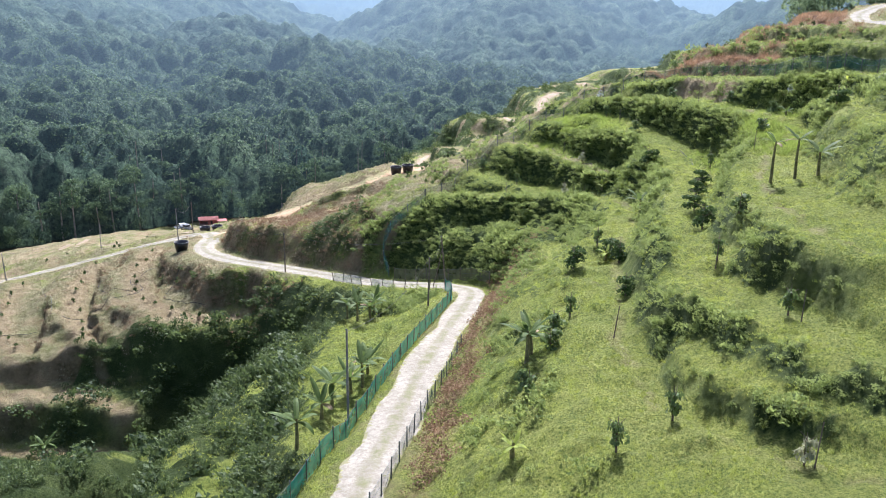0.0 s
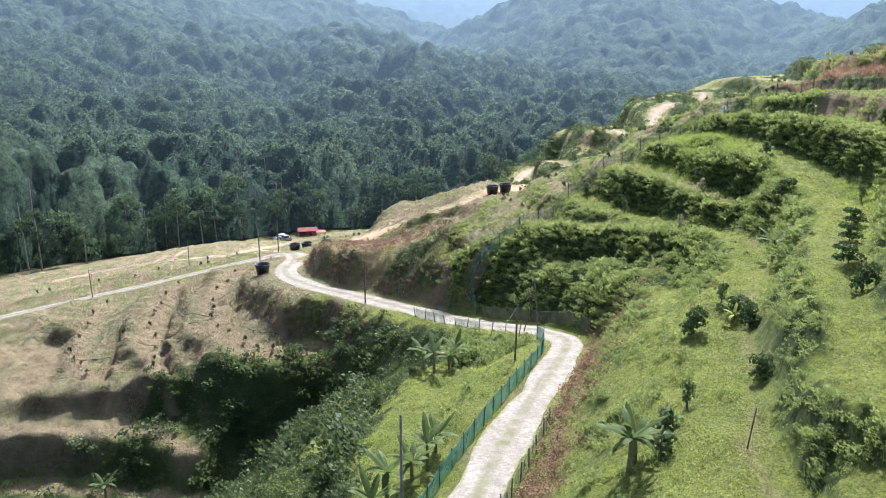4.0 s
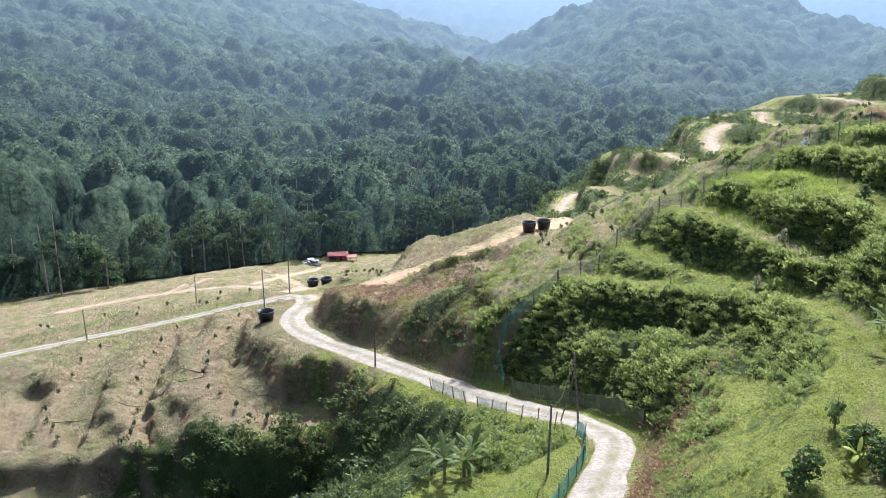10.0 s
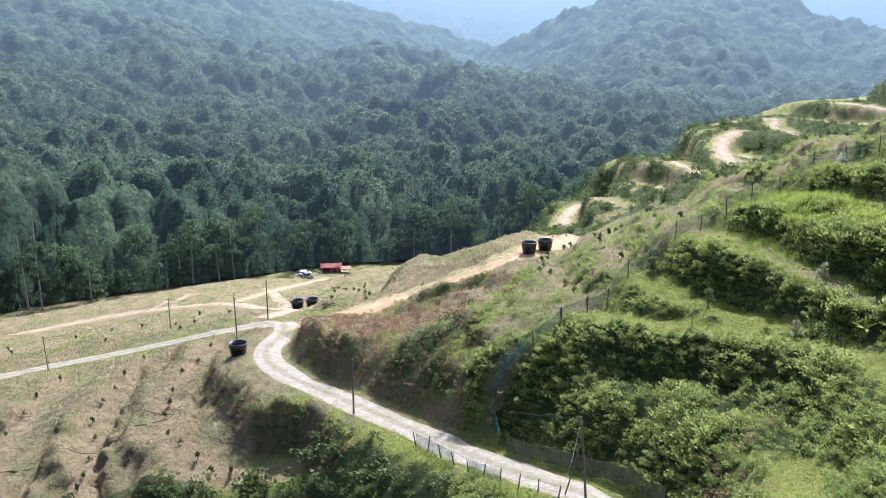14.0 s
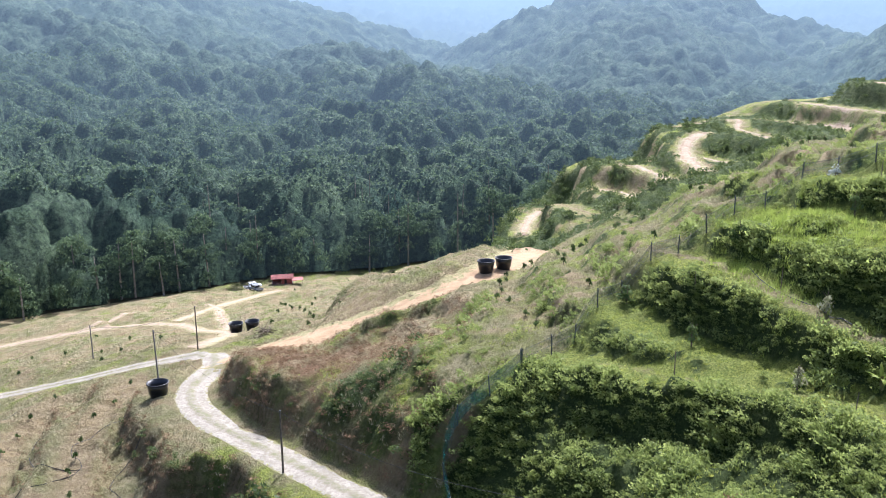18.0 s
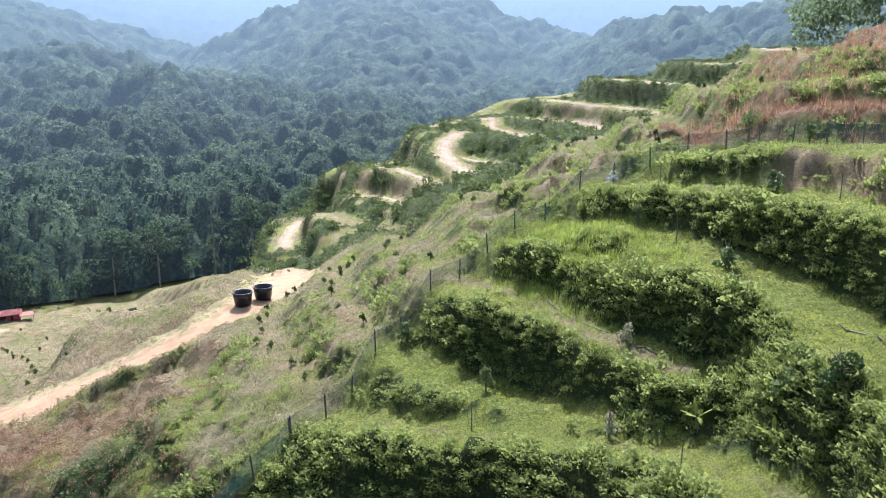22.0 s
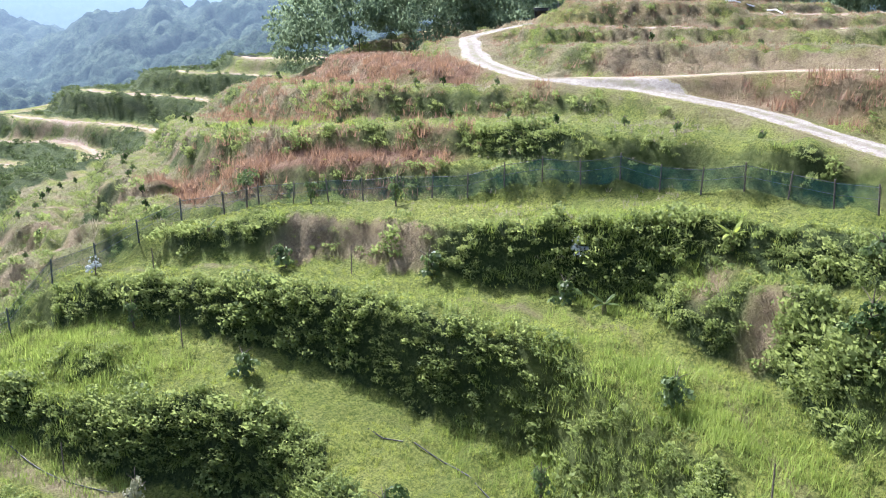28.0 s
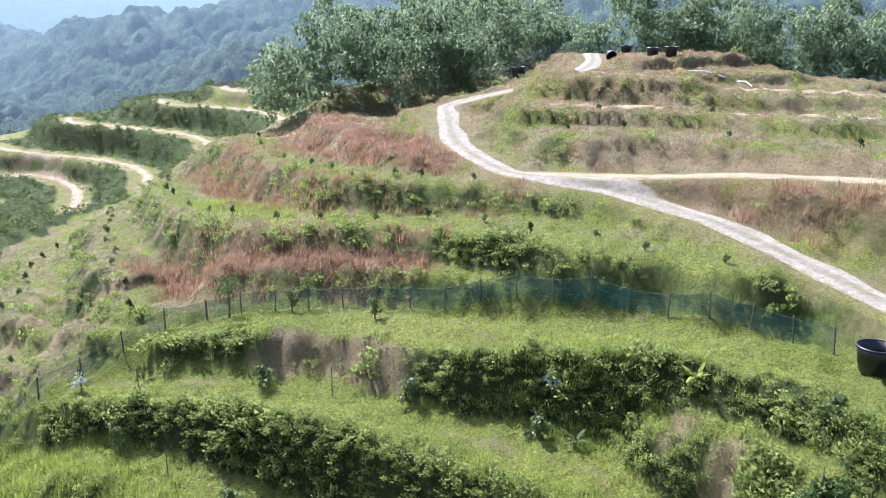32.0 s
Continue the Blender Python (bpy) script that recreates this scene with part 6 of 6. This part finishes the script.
def pickup(x, y, turn, mat, label):
    v = thing("pickup_truck", label, "vehicle", x, y, turn=turn)
    part("body", block(-2.45, 2.45, -0.88, 0.88, 0.42, 0.98, 0.12), mat, v)
    part("cabin", block(-0.95, 1.05, -0.8, 0.8, 0.98, 1.72, 0.16), mat, v)
    part("windscreen", block(1.0, 1.07, -0.68, 0.68, 1.06, 1.6, 0.02), GLASSY, v)
    part("rear_window", block(-0.97, -0.93, -0.66, 0.66, 1.1, 1.58, 0.02), GLASSY, v)
    for sy in (-0.81, 0.81):
        part("side_window", block(-0.7, 0.85, sy - 0.015, sy + 0.015, 1.12, 1.58, 0.01), GLASSY, v)
    # flat dark sheet on the solid body, standing for a shaded hollow bed
    part("load_bed", block(-2.38, -1.0, -0.74, 0.74, 0.96, 1.0, 0.0), DARKIN, v)
    part("bumper", block(2.42, 2.56, -0.8, 0.8, 0.42, 0.62, 0.03), GREYCAR, v)
    for sx in (-1.5, 1.5):
        for sy in (-0.8, 0.8):
            wheel(v, sx, sy)


pickup(-60.5, 219.5, 0.5, WHITECAR, "white pickup truck parked beside the red shed")
pickup(-58.0, 213.5, 2.4, GREYCAR, "grey pickup truck parked on the sandy track")
pile = thing("brush_pile", "heap of rust-brown cut branches at the track fork", "brush pile", -24.5, 95.5)
rr = np.random.RandomState(9)
for k in range(16):
    a, e2 = rr.uniform(0, 6.283), rr.uniform(0.05, 0.7)
    d = np.array([math.cos(a) * math.cos(e2), math.sin(a) * math.cos(e2), math.sin(e2)]) * rr.uniform(0.8, 1.5)
    m0 = rr.uniform(-0.5, 0.5, 3) * (1, 1, 0.1) + (0, 0, 0.15)
    solid("branch", tube([m0 - d * 0.5 * (1, 1, 0), m0 + d * 0.3, m0 + d + rr.randn(3) * 0.1], (0.05, 0.04, 0.015), 5), STEM, pile)


# plants: each kind is built once or twice and then set out
def leaf_mesh(name, q, mat, parent, rr, label=""):
    ob = quads_mesh(name, [q], mat, [rr.rand(len(q))])
    ob.parent = parent
    if label:
        ob["label"] = label
    return ob


def young_tree(seed, h, wide, mat, label, name="young_tree", n=150, leaf=0.1, bare=0.3, category="tree"):
    """A young fruit tree: stem, limbs and a crown of leaves."""
    rr = np.random.RandomState(seed)
    t = new(name)
    tagged(t, label, category, "young fruit trees on the terraces")
    solid("trunk", tube([(0, 0, -0.2), (0.03, 0.02, h * 0.4), (0, 0.04, h * 0.9)], (0.05 * h / 2 + 0.012, 0.035 * h / 2 + 0.01, 0.012), 7), STEM, t)
    for k in range(5):
        a = k * 1.26 + rr.uniform(-0.3, 0.3)
        z0 = h * rr.uniform(bare, 0.7)
        d = np.array([math.cos(a), math.sin(a), 0]) * wide * rr.uniform(0.5, 0.85)
        solid("limb", tube([(0, 0, z0), d * 0.5 + (0, 0, z0 + 0.14 * h), d + (0, 0, z0 + 0.22 * h)], (0.022, 0.015, 0.008), 5), STEM, t)
    q = crown(seed, n, leaf / max(wide, 0.3), 8, 1.0, 1.15) * (wide, wide, h * (1 - bare) * 0.62) + (0, 0, h * (bare * 0.75 if bare > 0.25 else bare * 0.75 - 0.16))
    leaf_mesh("crown", q, mat, t, rr)
    return t


def blade(length, wide, rise, droop, n=7):
    """A long banana leaf along +x, folded at its rib: quads."""
    u = np.linspace(0, 1, n)
    x = length * (u - 0.18 * u * u * droop)
    z = rise * u - droop * length * 0.55 * u ** 2.2
    w = wide * np.sin(np.clip(u * 0.95 + 0.06, 0, 1) * math.pi) ** 0.6
    w[0] = 0.03
    mid = np.stack([x, 0 * x, z], 1)
    out = []
    for sgn in (-1, 1):
        e = mid + np.stack([0 * x, sgn * w, -0.25 * w], 1)
        out.append(np.stack([mid[:-1], mid[1:], e[1:], e[:-1]], 1) if sgn > 0 else np.stack([e[:-1], e[1:], mid[1:], mid[:-1]], 1))
    return np.concatenate(out)


def banana(seed, h, label, mat=LEAFBAN, leaves=8, size=1.0):
    rr = np.random.RandomState(seed)
    t = new("banana_plant")
    tagged(t, label, "banana plant", "banana plants")
    solid("stem", tube([(0, 0, -0.2), (0.05, 0, h * 0.5), (0.02, 0.05, h)], (0.13, 0.11, 0.07), 8), PSEUDO, t)
    for k in range(leaves):
        a = k * 2.4 + rr.uniform(-0.3, 0.3)
        young = k / leaves
        q = blade(rr.uniform(1.4, 2.0) * size, rr.uniform(0.17, 0.25) * size, (0.6 + 1.5 * young) * size, rr.uniform(0.6, 1.2) * (1.15 - 0.7 * young))
        ca, sa = math.cos(a), math.sin(a)
        q = q @ np.array([[ca, sa, 0], [-sa, ca, 0], [0, 0, 1]]) + (0.02, 0.04, h - 0.15)
        leaf_mesh("leaf", q, DEADLEAF if k == 0 and seed % 2 else mat, t, rr)
    return t


KINDS = {
    "durian": young_tree(11, 2.2, 1.15, LEAFDARK, "dense dark-green young fruit tree on the mown terrace", n=700, leaf=0.10, bare=0.12),
    "durian2": young_tree(12, 1.8, 1.05, LEAFDARK, "dense dark-green young fruit tree on the mown terrace", n=600, leaf=0.10, bare=0.12),
    "sapling": young_tree(13, 1.7, 0.55, LEAFPALE, "slender sapling with pale yellowish leaves on a terrace edge", n=150, leaf=0.085, bare=0.22),
    "sapling2": young_tree(14, 1.9, 0.55, LEAFMID, "slender green sapling on a terrace edge", n=170, leaf=0.085, bare=0.22),
    "shrub": young_tree(15, 1.6, 0.85, LEAFMID, "broad green shrub on the terrace", "shrub", 220, 0.13, 0.1, "shrub"),
    "silver": young_tree(16, 1.3, 0.6, LEAFSILVER, "shrub with silvery white leaves among the weeds", "shrub", 130, 0.08, 0.1, "shrub"),
    "small": young_tree(17, 0.75, 0.28, LEAFMID, "small newly planted sapling on the mown slope", n=40, leaf=0.1, bare=0.15),
    "small2": young_tree(18, 0.95, 0.3, LEAFDARK, "small newly planted sapling on the mown slope", n=46, leaf=0.1, bare=0.2),
    "tall": young_tree(19, 3.0, 1.1, LEAFMID, "open-crowned young tree beside the net fence", n=320, leaf=0.085, bare=0.4),
    "banana": banana(21, 1.3, "green banana plant with arching torn leaves", leaves=10, size=0.9),
    "banana2": banana(22, 1.9, "tall banana plant with drooping leaves", leaves=9, size=0.95),
    "banana3": banana(24, 0.7, "young banana plant with bright yellow-green leaves", LEAFBANY, 6, 0.5),
    "bananasmall": banana(26, 0.6, "small banana plant with broad green leaves", leaves=7, size=0.5),
    "bananatall": banana(25, 3.2, "tall thin-leaved banana plant with ragged crown", leaves=6, size=0.8),
}
SET = [
    ("durian", 11.1, 14.4), ("durian2", 12.9, 7.7), ("durian", 14.8, 15.3), ("sapling2", 8.8, 6.0), ("durian2", 14.9, 17.8), ("sapling2", 14.4, 19.8),
    ("durian", 20.0, 13.0), ("durian2", 23.8, 23.4), ("durian2", 21.4, 18.0), ("shrub", 20.6, 8.8), ("sapling2", 17.8, 5.2), ("durian2", 26.2, 28.2),
    ("shrub", 6.4, 1.2), ("shrub", 7.2, 3.6), ("sapling2", 9.4, -10.2), ("sapling2", 6.3, -12.0), ("sapling2", 17.4, -4.5), ("sapling", 13.2, -14.6), ("shrub", 4.3, -3.4),
    ("sapling", 18.2, 46.4), ("shrub", 11.3, 61.0), ("banana3", 22.0, 44.8), ("durian2", 19.3, 62.0), ("sapling2", 14.3, 54.0), ("sapling2", 26.8, 60.8), ("shrub", 27.8, 52.2),
    ("sapling", 21.4, 51.2), ("sapling2", 30.5, 36.6), ("shrub", 33.6, 56.2), ("shrub", 37.2, 48.8), ("shrub", 38.9, 41.4), ("silver", 40.9, 42.0), ("shrub", 42.2, 28.7), ("durian", 37.6, 27.6),
    ("tall", 36.2, 63.4), ("sapling2", 40.6, 54.6), ("sapling2", 38.9, 60.4), ("shrub", 33.8, 33.0), ("durian", 25.2, 39.8), ("shrub", 24.4, 41.6), ("silver", 27.4, 66.0),
    ("bananasmall", 33.3, 63.2), ("banana3", 42.8, 35.0), ("bananasmall", 39.3, 39.4), ("banana3", 23.4, 41.0), ("banana2", 4.9, 0.4), ("banana", 5.4, 1.6), ("banana3", 2.3, -9.7), ("banana3", 14.2, 16.6),
    ("banana2", -8.2, 0.6), ("banana", -7.0, 5.2), ("banana2", -6.4, 7.4), ("banana", -5.2, 9.6), ("banana2", -4.4, 11.5), ("banana", -4.0, 13.6), ("banana2", -4.8, 30.6), ("banana", -3.6, 31.8), ("banana2", -5.8, 32.2), ("banana", -3.2, 33.4),
    ("bananatall", 26.6, 16.6), ("bananatall", 29.6, 18.6), ("banana2", 30.9, 17.6), ("banana2", 21.6, 31.0),
    ("banana2", -38.5, 41.3), ("tall", 86, 101), ("tall", 83, 104), ("tall", 88, 95),
]
rr = np.random.RandomState(77)
first = {}
for kind, x, y in SET:
    s = rr.uniform(0.85, 1.15)
    m = Matrix.LocRotScale((x, y, float(land_z(x, y))), Euler((0, 0, rr.uniform(0, 6.283))), None)
    src = KINDS[kind]
    if kind not in first:
        first[kind] = src
        src.matrix_basis = m
    else:
        copy_thing(src, m)
# rows of new plants over the dry slopes
rows = [(D1, 3.2, 1.0), (D2, 3.4, 1.0), (D3, 3.6, 1.0), (D4, 4.2, 0.8), (D5, 4.2, 0.9), (D6, 4.4, 1.0), (E1, 4.4, 0.9), (E2, 4.4, 0.9), (E3, 5, 0.8), (V1, 6, 0.9), (V2, 6, 0.9), (V3, 6, 0.8), (B8, 4.4, 0.8), (B9, 4.8, 0.8), (C1, 6, 0.6), (C2, 7, 0.6), (V4, 8, 0.8)]
for nodes, gap, keep in rows:
    c = resample(nodes, gap)
    for k, (x, y, z) in enumerate(c):
        if rr.rand() > keep:
            continue
        x, y = x + rr.uniform(-0.7, 0.7), y + rr.uniform(-0.7, 0.7)
        kind = "small" if rr.rand() < 0.6 else "small2"
        m = Matrix.LocRotScale((x, y, float(land_z(x, y))), Euler((0, 0, rr.uniform(0, 6.283))), None)
        if kind not in first:
            first[kind] = KINDS[kind]
            KINDS[kind].matrix_basis = m
        else:
            copy_thing(KINDS[kind], m)
for x, y in ((-16, 98), (-13, 108), (-19, 118), (-26, 104), (-11, 114), (-20, 128), (-30, 124), (-28, 140), (-15, 138), (-35, 150), (-44, 112), (-52, 120), (-66, 108), (-58, 100), (-46, 98), (-62, 130), (-75, 104), (-24, 150), (-40, 180), (-33, 168), (-50, 190), (-20, 175), (-12, 150)):
    copy_thing(KINDS["small2"], Matrix.LocRotScale((x, y, float(land_z(x, y))), Euler((0, 0, rr.uniform(0, 6.283))), None))


# irrigation hoses on the bare terraces and along the benches
def hose(label, nodes):
    p = resample(np.array([(x, y, 0) for x, y in nodes], float), 0.7)
    p[:, 2] = land_z(p[:, 0], p[:, 1]) + 0.04
    base = p[0].copy()
    ob = solid("irrigation_hose", tube(p - base, np.full(len(p), 0.03), 5), HOSE)
    ob.location = base
    tagged(ob, label, "hose", "irrigation hoses")


hose("thin black irrigation hose snaking over bare terraces", [(-33, 75.5), (-36, 70), (-33.5, 66), (-38, 63), (-44, 62), (-50, 60)])
hose("thin black irrigation hose snaking over bare terraces", [(-29, 69.5), (-30.5, 65), (-27, 61.5), (-24, 60)])
hose("thin black irrigation hose snaking over bare terraces", [(-40, 77), (-41, 72), (-38, 67.5), (-33.5, 66)])
hose("thin black irrigation hose snaking over bare terraces", [(-48, 82), (-49.5, 75), (-46, 68), (-44, 62)])
for nodes in ([(90.6, 58.7), (91.3, 57.0), (91.9, 55.2)], [(92.2, 54.0), (91.8, 53.0), (91.0, 52.0)]):
    p = np.array([(x, y, float(land_z(x, y)) + 0.3) for x, y in nodes])
    pipe = solid("water_pipe", tube(p - p[0], np.full(3, 0.06), 7), WHITECAR)
    pipe.location = p[0]
    tagged(pipe, "white plastic pipe lying across a hilltop terrace", "pipe", "water pipes")
hose("thin hose lying along the grassy bench", [(19.2, 59.5), (19.6, 56), (20.6, 53), (22.4, 49.6)])
hose("thin hose lying along the grassy bench", [(29.2, 45), (29.8, 41), (29.2, 37.5)])
